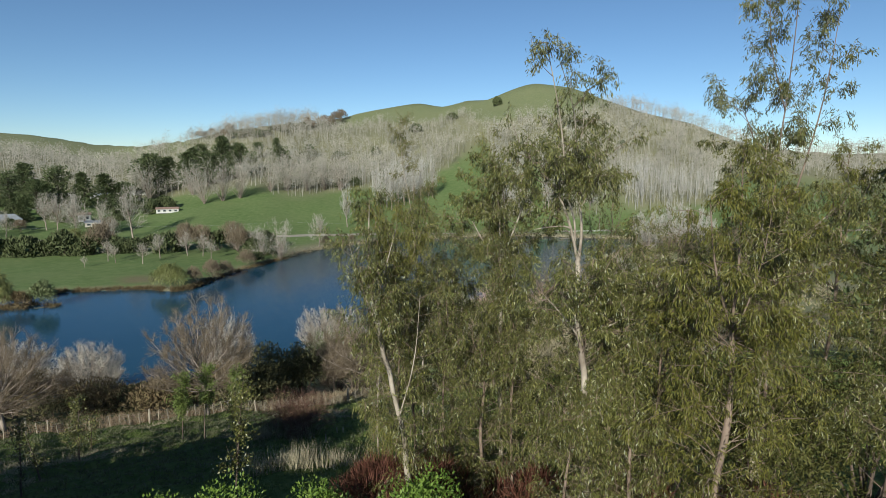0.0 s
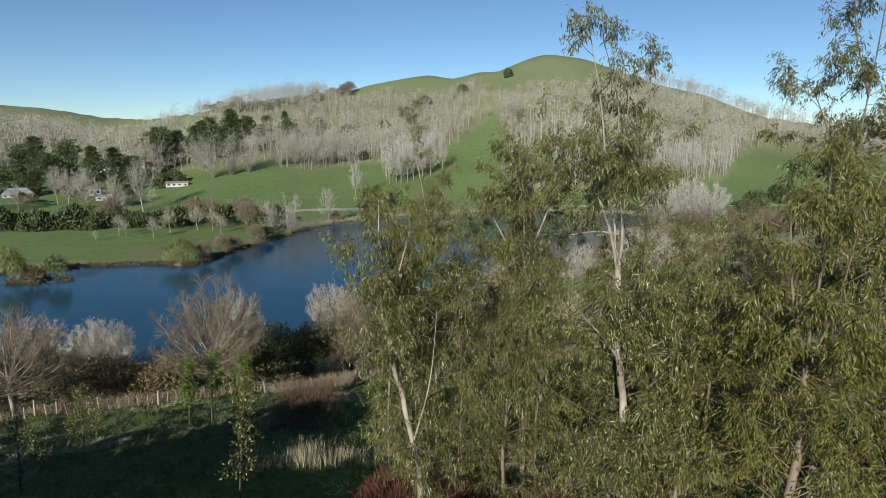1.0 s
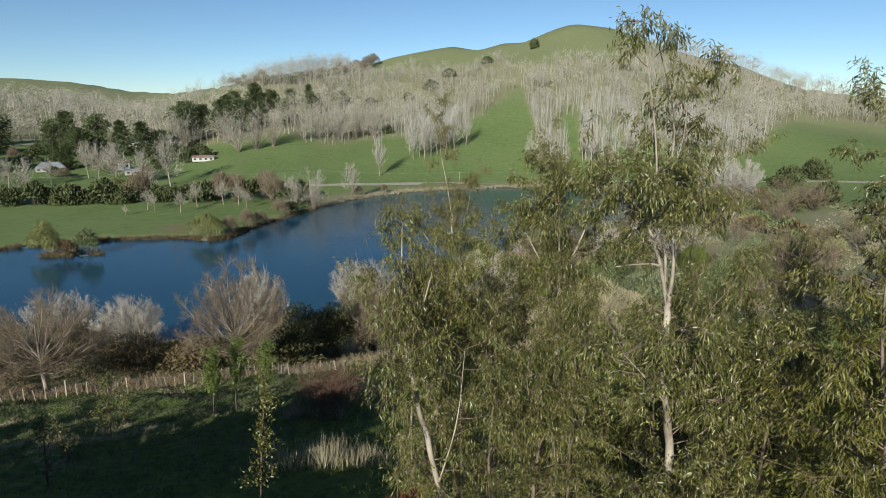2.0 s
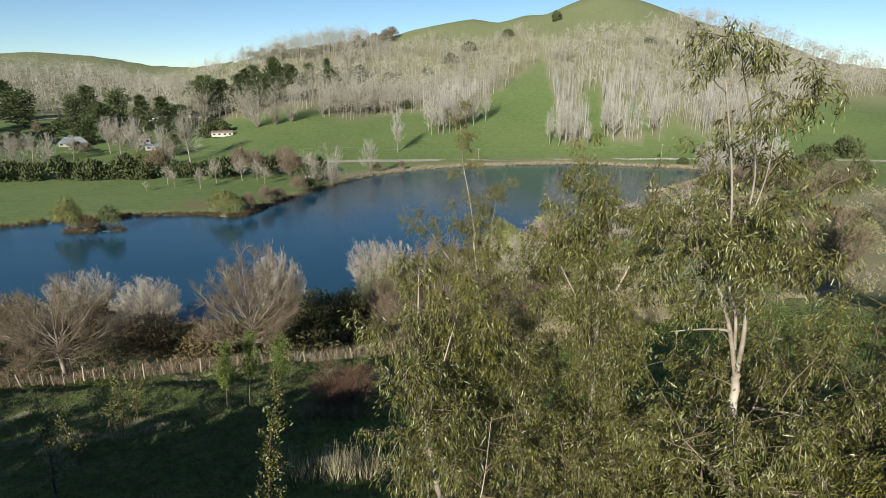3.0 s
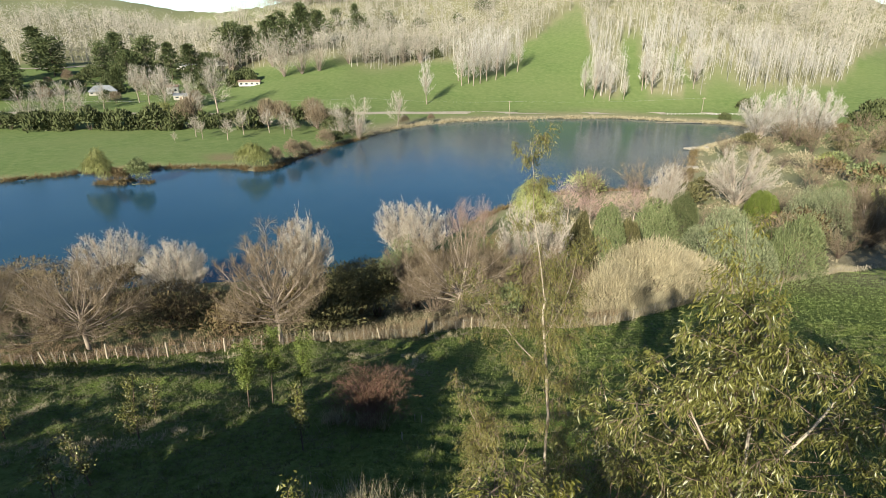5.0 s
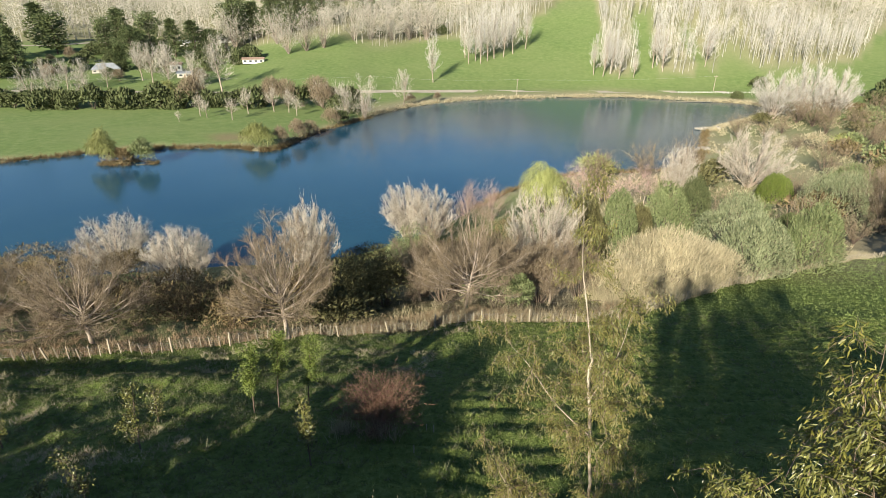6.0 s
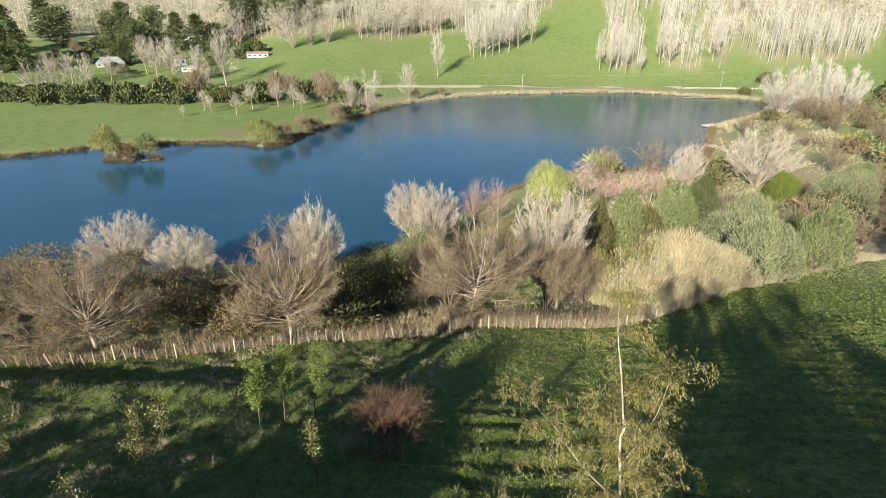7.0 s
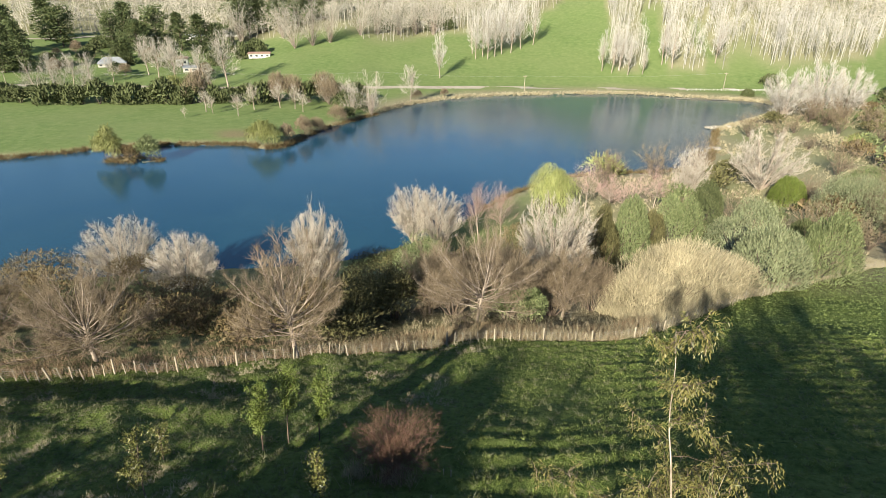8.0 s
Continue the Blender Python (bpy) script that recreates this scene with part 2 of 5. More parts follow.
RISE = [2.0, 2.2, 2.3, 2.1, 1.2, 2.0, 3.2, 3.7, 4.3, 5.15, 5.6, 6.3, 7.25, 7.9, 7.5, 6.1, 5.0, 3.8, 2.0, 1.1, 0.5, 0.5, 1.0]
EYE = 49.0
_fine = np.arange(-75, 75.1, 0.5)
_bell = np.hanning(9)[1:-1] / np.hanning(9).sum()


def eased(table):
    """The table by half degrees, its corners rounded."""
    return np.convolve(np.pad(np.interp(_fine, AZ, table), 3, mode="edge"), _bell, "valid")


FOOT, CREST, RISE, AZ = eased(FOOT), eased(CREST), eased(RISE), _fine


def hill_share(x, y):
    """How far a place lies from foot (0) to crest (1) of the far hills, with its bearing."""
    r, a = np.hypot(x, y), np.degrees(np.arctan2(x, y))
    foot, crest = np.interp(a, AZ, FOOT), np.interp(a, AZ, CREST)
    return (r - foot) / (crest - foot), a, r, crest


def ground(x, y, fine=True):
    x, y = np.atleast_1d(np.asarray(x, float)), np.atleast_1d(np.asarray(y, float))
    d = shore_distance(x, y)
    back = np.where(y < 0, 30 * np.tanh(y / 30), y)
    near = 24.2 + 0.0914 * (60 * np.tanh((x + 8) / 60)) - 0.3446 * (back - 53.6)
    near = near + 0.0004 * np.clip(y - 52, 0, 60) ** 2 * smooth(0, 15, x)
    low = 0.5 + 0.02 * np.clip(d, 0, 90)
    t, a, r, crest = hill_share(x, y)
    top = EYE + crest * np.tan(np.radians(np.interp(a, AZ, RISE)))
    u = np.clip(t, 0, 1)
    shape = u ** 1.3 + smooth(-19, -11, a) * (0.75 * u ** 1.35 + 0.25 * (1 - (1 - u) ** 1.6) - u ** 1.3)
    far = low + (top - low) * shape * smooth(80, 62, np.abs(a)) - np.clip(t - 1, 0, 9) * 90
    far = np.where(t > 0, far + np.clip(t, 0, 0.6) * (9 * vnoise(x / 90, y / 90, 3) + 4 * vnoise(x / 37, y / 37, 4)), far)
    z = soft_max(near, np.maximum(far, -5), 3.0)
    slope = smooth(0, 6, near - low) * smooth(140, 110, y)
    if fine:
        lump = 1.35 - 0.95 * smooth(-14, -4, x)
        z = z + slope * (0.3 * vnoise(x / 7, y / 7, 1) + lump * (0.2 * vnoise(x / 1.9, y / 1.6, 2) + 0.1 * vnoise(x / 0.75, y / 0.7, 7)))
        tread = (near + 0.45 * vnoise(x / 9, y / 9, 5) + 0.14 * vnoise(x / 2.6, y / 2.6, 9)) / 0.62
        part_way = tread - np.floor(tread)
        z = z + slope * 0.62 * (0.3 + 0.6 * smooth(-14, -4, x)) * smooth(-0.7, 0.3, vnoise(x / 13, y / 10, 8) + 0.02 * x) * (smooth(0.5, 1.0, part_way) - part_way)
    step = 34.3 + 0.26 * (x + 38) + 1.2 * vnoise(x / 8, 0 * y, 15)
    z = z + 0.55 * np.tanh((step - y) / 1.0) * smooth(-16, -24, x) * smooth(-75, -60, x) * smooth(9, 2, np.abs(y - step))
    bank = np.where(d > 0, 0.12 + 0.45 * d, -np.minimum(2.5, 0.35 * -d))
    isle = 0.8 - 1.6 * (((x + 147) / 12) ** 2 + ((y - 173 - 0.25 * (x + 147)) / 3.6) ** 2)
    bank = np.where(d > 0, bank, np.maximum(bank, isle))
    return np.where(d > 0, np.minimum(z, bank + 0.3 * smooth(0, 2, d) * (1 + vnoise(x / 3, y / 3, 6))), bank)


def gz(x, y):
    return float(ground(x, y)[0])


# ---- mesh helpers ----
def mesh(name, verts, faces, material, flat=True):
    me = bpy.data.meshes.new(name)
    verts = np.asarray(verts, float)
    if isinstance(faces, np.ndarray):
        n = faces.shape[1]
        me.vertices.add(len(verts))
        me.vertices.foreach_set("co", verts.ravel())
        me.loops.add(faces.size)
        me.loops.foreach_set("vertex_index", faces.ravel().astype(np.int32))
        me.polygons.add(len(faces))
        me.polygons.foreach_set("loop_start", np.arange(0, faces.size, n, dtype=np.int32))
        me.update(calc_edges=True)
        me.validate()
    else:
        me.from_pydata(verts.tolist(), [], faces)
    me.materials.append(material)
    if not flat:
        me.shade_smooth()
    return me


def part(name, me, parent, label=""):
    ob = new(name, me)
    ob.parent = parent
    if label:
        ob["label"] = label
    return ob


def thing(name, m, label, category, group="", kind=""):
    e = new(name)
    e.matrix_world = m
    return tagged(e, label, category, group, kind)


class Tubes:
    """Gathers tapered limbs into one mesh."""

    def __init__(self):
        self.v, self.f, self.n = [], [], 0

    def limb(self, pts, radii, sides=5):
        pts = np.asarray(pts, float)
        d = np.gradient(pts, axis=0)
        d /= np.linalg.norm(d, axis=1, keepdims=True) + 1e-9
        ref = np.where(np.abs(d[:, 2:3]) > 0.9, [[1.0, 0, 0]], [[0, 0, 1.0]])
        s = np.cross(d, ref)
        s /= np.linalg.norm(s, axis=1, keepdims=True) + 1e-9
        q = np.cross(d, s)
        a = np.arange(sides) * 2 * math.pi / sides
        ring = pts[:, None] + np.asarray(radii)[:, None, None] * (np.cos(a)[None, :, None] * s[:, None] + np.sin(a)[None, :, None] * q[:, None])
        self.v.append(ring.reshape(-1, 3))
        k, j = np.meshgrid(np.arange(len(pts) - 1), np.arange(sides), indexing="ij")
        b = self.n + k * sides
        j2 = (j + 1) % sides
        self.f.append(np.stack([b + j, b + j2, b + sides + j2, b + sides + j], -1).reshape(-1, 4))
        self.n += len(pts) * sides

    def mesh(self, name, material):
        return mesh(name, np.concatenate(self.v), np.concatenate(self.f), material, flat=False)


def unit(v):
    return v / (np.linalg.norm(v, axis=-1, keepdims=True) + 1e-9)


def blades(base, way, length, width, g, bend=0.0):
    """Thin pointed blades from base along way: one triangle each, or two where bent."""
    n = len(base)
    side = unit(np.cross(way, unit(g.normal(size=(n, 3)))))
    w = (np.ones(n) * width)[:, None] * 0.5 * side
    length = np.ones(n) * length
    tip = base + way * length[:, None]
    if not bend:
        v = np.stack([base - w, base + w, tip], 1).reshape(-1, 3)
        return v, np.arange(3 * n).reshape(-1, 3)
    mid = base + way * length[:, None] * 0.55
    tip = tip + np.array([0, 0, -1.0]) * (bend * length)[:, None]
    v = np.stack([base - w, base + w, mid + w * 0.8, mid - w * 0.8, tip], 1).reshape(-1, 3)
    i = np.arange(n)[:, None] * 5
    f = np.concatenate([i + [0, 1, 2], i + [0, 2, 3], i + [3, 2, 4]])
    return v, f


def leaves(base, way, length, width, g, face=None):
    """Lance-shaped leaves, two triangles each, folded a little along the rib."""
    n = len(base)
    side = unit(np.cross(way, unit(g.normal(size=(n, 3))) if face is None else unit(face + g.normal(size=(n, 3)) * 0.35)))
    out = np.cross(side, way)
    length, width = (np.ones(n) * length)[:, None], (np.ones(n) * width)[:, None]
    mid = base + way * length * 0.45 + out * width * 0.2
    tip = base + way * length
    v = np.stack([base, mid + side * width / 2, tip, mid - side * width / 2], 1).reshape(-1, 3)
    i = np.arange(n)[:, None] * 4
    return v, np.concatenate([i + [0, 1, 2], i + [0, 2, 3]])


def bundle(name, pieces, material):
    vs, fs, n = [], [], 0
    for v, f in pieces:
        vs.append(v)
        fs.append(f + n)
        n += len(v)
    return mesh(name, np.concatenate(vs), np.concatenate(fs), material)


def curve(p, d, length, g, wander=0.12, lift=0.0, steps=5):
    pts, d = [np.array(p, float)], unit(np.array(d, float))
    for _ in range(steps):
        d = unit(d + g.normal(size=3) * wander + np.array([0, 0, lift]))
        pts.append(pts[-1] + d * length / steps)
    return np.array(pts)


def along(pts, u):
    k = u * (len(pts) - 1)
    i = min(int(k), len(pts) - 2)
    return pts[i] + (pts[i + 1] - pts[i]) * (k - i), unit(pts[i + 1] - pts[i])


# ---- setting: ground and lake ----
def build_ground():
    radii = np.concatenate([[0.02], np.arange(0.6, 20, 0.6), np.arange(20, 66, 0.34), np.arange(66, 130, 0.7), 130 * 1.028 ** np.arange(130)])
    angles = np.radians(np.concatenate([np.arange(-51, 51, 0.46), np.arange(51, 309, 3.0)]))
    rr, aa = np.meshgrid(radii, angles, indexing="ij")
    x, y = rr * np.sin(aa), 5 + rr * np.cos(aa)
    v = np.stack([x.ravel(), y.ravel(), ground(x.ravel(), y.ravel())], 1)
    v = np.concatenate([v, [[0, 5, gz(0, 5)]]])
    nr, na = rr.shape
    i, j = np.meshgrid(np.arange(nr - 1), np.arange(na), indexing="ij")
    j2 = (j + 1) % na
    f = np.stack([i * na + j, (i + 1) * na + j, (i + 1) * na + j2, i * na + j2], -1).reshape(-1, 4)[:, ::-1]
    me = mesh("ground", v, f, M_GROUND, flat=False)
    X, Y = v[:, 0], v[:, 1]
    d = shore_distance(X, Y)
    t, a, r, crest = hill_share(X, Y)
    wood = woods_density(X, Y)
    right_low = smooth(-30, 10, X) * smooth(75, 100, Y + 0 * X) * smooth(330, 250, Y) * smooth(0, 3, d)
    fence_y = np.interp(X, [p[0] for p in FENCE], [p[1] for p in FENCE])
    strip = smooth(0, 2, Y - fence_y) * smooth(150, 120, Y - 0.4 * X)
    n = 0.5 + 0.5 * vnoise(X / 12, Y / 12, 9)
    dry = np.clip(np.maximum.reduce([strip * (0.55 + 0.45 * n) * (0.45 + 0.55 * smooth(-26, -12, X)), 0.4 * smooth(-24, -30, a) * smooth(0.45, 0.7, t), right_low * (0.3 + 0.5 * n), 0.34 * smooth(0.3, 0.6, t), 0.9 * smooth(9, 4, np.hypot((X - 81) / 1.5, (Y - 695) / 0.8)), 0.9 * smooth(8, 3, np.hypot((X - 99) / 1.5, (Y - 693) / 0.8)), 0.62 * wood, smooth(6, 1, d) * (Y > 150) * 0.8,
                                     smooth(24, 6, d) * (Y > 285) * 0.8]), 0, 1)
    rank = smooth(150, 110, Y)
    bare = smooth(9, 3, np.hypot((X + 131) / 1.6, Y - 214)) * 0.8 + 0.35 * smooth(1.6, 0.2, np.abs(d))
    for name, val in (("dry", dry), ("rank", rank), ("bare", np.clip(bare, 0, 1))):
        at = me.attributes.new(name, "FLOAT", "POINT")
        at.data.foreach_set("value", val.astype(np.float32))
    return tagged(new("ground", me), "green winter pasture on steep slopes and rolling hills", "ground", kind="structure")


def woods_density(x, y):
    """Share of the far slopes under bare trees, 0 to 1."""
    t, a, r, crest = hill_share(x, y)
    n = 0.16 * vnoise(x / 60, y / 60, 11) + 0.06 * vnoise(x / 22, y / 22, 12)
    foot = np.interp(a, [-60, -30, -20, -12, -6, -2, 1.5, 3, 4.5, 7, 9, 14, 20, 23, 26, 33], [0.3, 0.3, 0.33, 0.27, 0.13, 0.3, 0.52, 0.25, 0.09, 0.13, 0.12, 0.14, 0.12, 0.2, 0.6, 0.55])
    top = np.interp(a, [-60, -45, -33, -27, -20, -16, -13, -8, -4, 0, 3, 6.6, 10, 13, 16, 33], [0.8, 0.8, 0.75, 0.95, 1.1, 1.1, 0.9, 0.86, 0.9, 0.84, 0.7, 0.62, 0.74, 0.95, 1.1, 1.1])
    glade = smooth(1.2, 0.6, np.abs(a - 6.6 - 5 * n)) * smooth(0.38, 0.28, t) + 0.8 * smooth(1.0, 0.4, np.abs(a - 11 - 8 * n)) * smooth(0.3, 0.24, t)
    return np.clip(smooth(0, 0.05, t + n * 0.5 - foot) * smooth(0, 0.06, top - t - n * 0.6) - glade, 0, 1) * (np.abs(a) < 60)


FENCE = [(-95, 12), (-60, 29.5), (-42.4, 37.6), (-28, 44.1), (-15, 51), (-8.4, 55.1), (4.5, 56.8), (11.4, 63.8), (21.4, 79.4), (31.8, 89.3),
         (45.6, 103.6), (59.6, 119.7), (90, 150)]
build_ground()


def build_water():
    nxt, prv = np.roll(LAKE, -1, 0), np.roll(LAKE, 1, 0)
    tan = unit(nxt - prv)
    rim = LAKE + np.stack([-tan[:, 1], tan[:, 0]], 1) * 2.5
    me = mesh("water", [(x, y, 0) for x, y in rim], [list(range(len(rim)))[::-1]], M_WATER)
    if me.polygons[0].normal.z < 0:
        me.flip_normals()
    return tagged(new("water", me), "calm blue lake with faint ripples", "lake", kind="structure")


build_water()


# ---- plants ----
def tilt_from(d, angle, g):
    side = unit(np.cross(d, unit(g.normal(size=3))))
    return unit(d * math.cos(angle) + side * math.sin(angle))


def bare_tree(g, height, radius, R, clear=0.12, mid=0.5, many=False, boughs=60, shoots=11, twigs=9, shoot=(0.16, 0.035), twig=(0.8, 0.022), up=0.25, sides=(7, 4), lump=0.12):
    """Bare tree, foot at the origin: limbs that sweep out to a lumpy oval crown, with shoots and fine twigs as pointed blades."""
    limbs, sb, sw, sl = Tubes(), [], [], []
    z0, z1 = height * mid, height * clear
    if not many:
        trunk = curve((0, 0, -0.3), (g.normal() * 0.04, g.normal() * 0.04, 1), height * 0.86, g, 0.035, 0.06, 9)
        limbs.limb(trunk, radius * np.linspace(1.1, 0.12, 10), sides[0])
    ph = g.uniform(0, 6.283, 4)
    for i in range(boughs):
        d = unit(g.normal(size=3))
        d[2] = abs(d[2]) if d[2] < -0.45 or g.random() < 0.2 else d[2]
        turn = math.atan2(d[1], d[0])
        k = (0.45 + 0.55 * g.random() ** 0.5) * (1 + lump * (math.sin(3 * turn + ph[0]) * 0.5 + math.sin(5 * turn + 4 * d[2] + ph[1]) * 0.5))
        end = np.array([d[0] * R * k, d[1] * R * k, z0 + d[2] * k * (height - z0 if d[2] > 0 else z0 - z1)])
        if many:
            a = g.uniform(0, 6.283)
            start = np.array([0.04 * R * math.cos(a), 0.04 * R * math.sin(a), -0.2])
            knee = start + (end - start) * [0.42, 0.42, 0.6]
        else:
            start, _ = along(trunk, min(0.97, max(clear, (z1 + (end[2] - z1) * g.uniform(0.3, 0.6)) / (height * 0.86))))
            knee = start + (end - start) * [0.55, 0.55, 0.4]
        u = np.linspace(0, 1, 6)[:, None]
        line = start * (1 - u) ** 2 + 2 * knee * u * (1 - u) + end * u ** 2 + g.normal(size=(6, 3)) * 0.012 * height * u * (1 - u)
        ln = np.linalg.norm(end - start)
        limbs.limb(line, radius * (0.34 if many else 0.36) * min(1, ln / height + 0.25) * np.linspace(1, 0.12, 6), sides[1])
        for _ in range(shoots):
            p, e = along(line, 0.3 + 0.7 * g.random())
            out = unit(p - [0, 0, z0 * 0.6])
            sb.append(p + g.normal(size=3) * 0.07 * R)
            sw.append(unit(e * 0.7 + out * 0.35 + g.normal(size=3) * 0.6 + [0, 0, up]))
            sl.append(height * shoot[0] * g.uniform(0.5, 1.2))
    sb, sw, sl = np.array(sb), np.array(sw), np.array(sl)
    n = len(sb)
    tb = np.repeat(sb, twigs, 0) + np.repeat(sw * sl[:, None], twigs, 0) * g.uniform(0.1, 1.0, (n * twigs, 1))
    tw = unit(np.repeat(sw, twigs, 0) + g.normal(size=(n * twigs, 3)) * 0.62 + [0, 0, up * 0.6])
    return limbs, [blades(sb, sw, sl, shoot[1], g), blades(tb, tw, twig[0] * g.uniform(0.5, 1.3, n * twigs), twig[1], g)]


def limbed_tree(g, height, radius, R, limbs=18, subs=11, shoots=11, twigs=7, clear=0.12, mid=0.5, many=False, lift=0.3, shoot=(1.1, 0.03), twig=(0.5, 0.022), rough=0.12):
    """Bare tree, foot at the origin: a few limbs that curve up into an oval crown, branches on them, then shoots and twigs as pointed blades."""
    wood, sb, sw = Tubes(), [], []
    z0, z1 = height * mid, height * clear
    trunk = curve((0, 0, -0.3), (g.normal() * 0.05, g.normal() * 0.05, 1), height * (0.3 if many else 0.8), g, 0.05, 0.05, 8)
    if not many:
        wood.limb(trunk, radius * np.linspace(1.1, 0.15, 9), 8)
    ph = g.uniform(0, 6.283, 3)
    for i in range(limbs):
        v = 0.98 - 1.45 * (i + 0.5) / limbs
        a = i * 2.39996 + g.uniform(-0.4, 0.4)
        k = g.uniform(0.72, 0.95) * (1 + rough * math.sin(3 * a + ph[0]) + rough * math.sin(5 * a + 3 * v + ph[1]))
        flat = math.sqrt(max(0.0, 1 - v * v))
        end = np.array([R * k * flat * math.cos(a), R * k * flat * math.sin(a), z0 + v * k * (height - z0 if v > 0 else z0 - z1)])
        if many:
            start = np.array([0.05 * R * math.cos(a), 0.05 * R * math.sin(a), -0.2])
            knee = start + (end - start) * [0.4, 0.4, 0.62]
        else:
            start, _ = along(trunk, float(np.clip((z1 * 0.9 + (end[2] - z1) * g.uniform(0.25, 0.5)) / (height * 0.8), clear, 0.95)))
            knee = start + (end - start) * [0.6, 0.6, 0.35]
        u = np.linspace(0, 1, 8)[:, None]
        line = start * (1 - u) ** 2 + 2 * knee * u * (1 - u) + end * u ** 2 + g.normal(size=(8, 3)) * 0.02 * height * u * (1.1 - u)
        reach = np.linalg.norm(end - start)
        wood.limb(line, radius * (0.5 if many else 0.45) * min(1, reach / height + 0.3) * np.linspace(1, 0.16, 8), 5)
        for j in range(subs):
            w = 0.25 + 0.75 * (j + g.random()) / subs
            p, e = along(line, min(w, 0.99))
            out = unit((p - [0, 0, z0 * 0.7]) * [1, 1, 0.8])
            bough_way = unit(e * 0.7 + out * 0.35 + g.normal(size=3) * 0.55 + [0, 0, lift * 0.6])
            branch = curve(p, bough_way, reach * g.uniform(0.2, 0.36) * (1.15 - 0.6 * w), g, 0.14, lift * 0.3, 4)
            wood.limb(branch, radius * 0.14 * np.linspace(1, 0.25, 5), 3)
            for _ in range(shoots):
                q, f = along(branch, 0.15 + 0.85 * g.random())
                sb.append(q)
                sw.append(unit(f * 0.7 + out * 0.2 + g.normal(size=3) * 0.5 + [0, 0, lift]))
    sb, sw = np.array(sb), np.array(sw)
    n = len(sb)
    sl = shoot[0] * g.uniform(0.5, 1.25, n)
    tb = np.repeat(sb, twigs, 0) + np.repeat(sw * sl[:, None], twigs, 0) * g.uniform(0.15, 1.0, (n * twigs, 1))
    tw = unit(np.repeat(sw, twigs, 0) + g.normal(size=(n * twigs, 3)) * 0.5 + [0, 0, lift * 0.6])
    tl = twig[0] * g.uniform(0.5, 1.3, n * twigs)

    def inside(tips):
        up = tips[:, 2] - z0
        turn = np.arctan2(tips[:, 1], tips[:, 0])
        rho = np.sqrt((tips[:, 0] ** 2 + tips[:, 1] ** 2) / R ** 2 + (up / np.where(up > 0, height - z0, z0)) ** 2)
        return rho < g.uniform(0.93, 1.06, len(tips)) * (1 + rough * 0.6 * np.sin(3 * turn + ph[0]) + rough * 0.5 * np.sin(7 * turn + 5 * up / height + ph[2]))
    ks, kt = inside(sb + sw * sl[:, None]), inside(tb + tw * tl[:, None])
    return wood, [blades(sb[ks], sw[ks], sl[ks], shoot[1], g), blades(tb[kt], tw[kt], tl[kt], twig[1], g)]


def place_bare(name, x, y, label, group, bark, twig_mat, seed, maker=bare_tree, **k):
    g = np.random.default_rng(seed)
    limbs, tw = maker(g, **k)
    t = thing(name, pose(x, y, gz(x, y)), label, "tree", group)
    part("trunk", limbs.mesh("trunk", bark), t)
    part("crown", bundle("crown", tw, twig_mat), t)
    return t


def bush_parts(g, rx, ry, h, count, leaf, lumps=9, hang=0.0, lift=0.25):
    """A lumpy mound of leaves: shells of overlapping clumps over a few stems."""
    pieces, limbs = [], Tubes()
    for i in range(lumps):
        a, k = i * 2.4, math.sqrt((i + 0.3) / lumps)
        c = np.array([rx * 0.62 * k * math.cos(a), ry * 0.62 * k * math.sin(a), h * (0.32 + 0.36 * (1 - k * k) * g.uniform(0.7, 1.15))])
        s = np.array([rx * 0.5, ry * 0.5, h * 0.36]) * g.uniform(0.75, 1.15)
        limbs.limb(curve((c[0] * 0.15, c[1] * 0.15, -0.2), c + [0, 0, 0.5], np.linalg.norm(c), g, 0.05, 0, 4), np.linspace(0.03 + 0.008 * h, 0.012, 5), 4)
        m = count // lumps
        d = unit(g.normal(size=(m, 3)))
        d[:, 2] = np.where(d[:, 2] < -0.35, -d[:, 2], d[:, 2])
        p = c + d * s * g.uniform(0.72, 1.06, (m, 1))
        p[:, 2] = np.maximum(p[:, 2], 0.05)
        w = unit(d * 0.45 + g.normal(size=(m, 3)) * 0.5 + [0, 0, lift - hang])
        pieces.append(leaves(p, w, leaf[0] * g.uniform(0.7, 1.3, m), leaf[1] * g.uniform(0.7, 1.3, m), g, d))
    return limbs, pieces


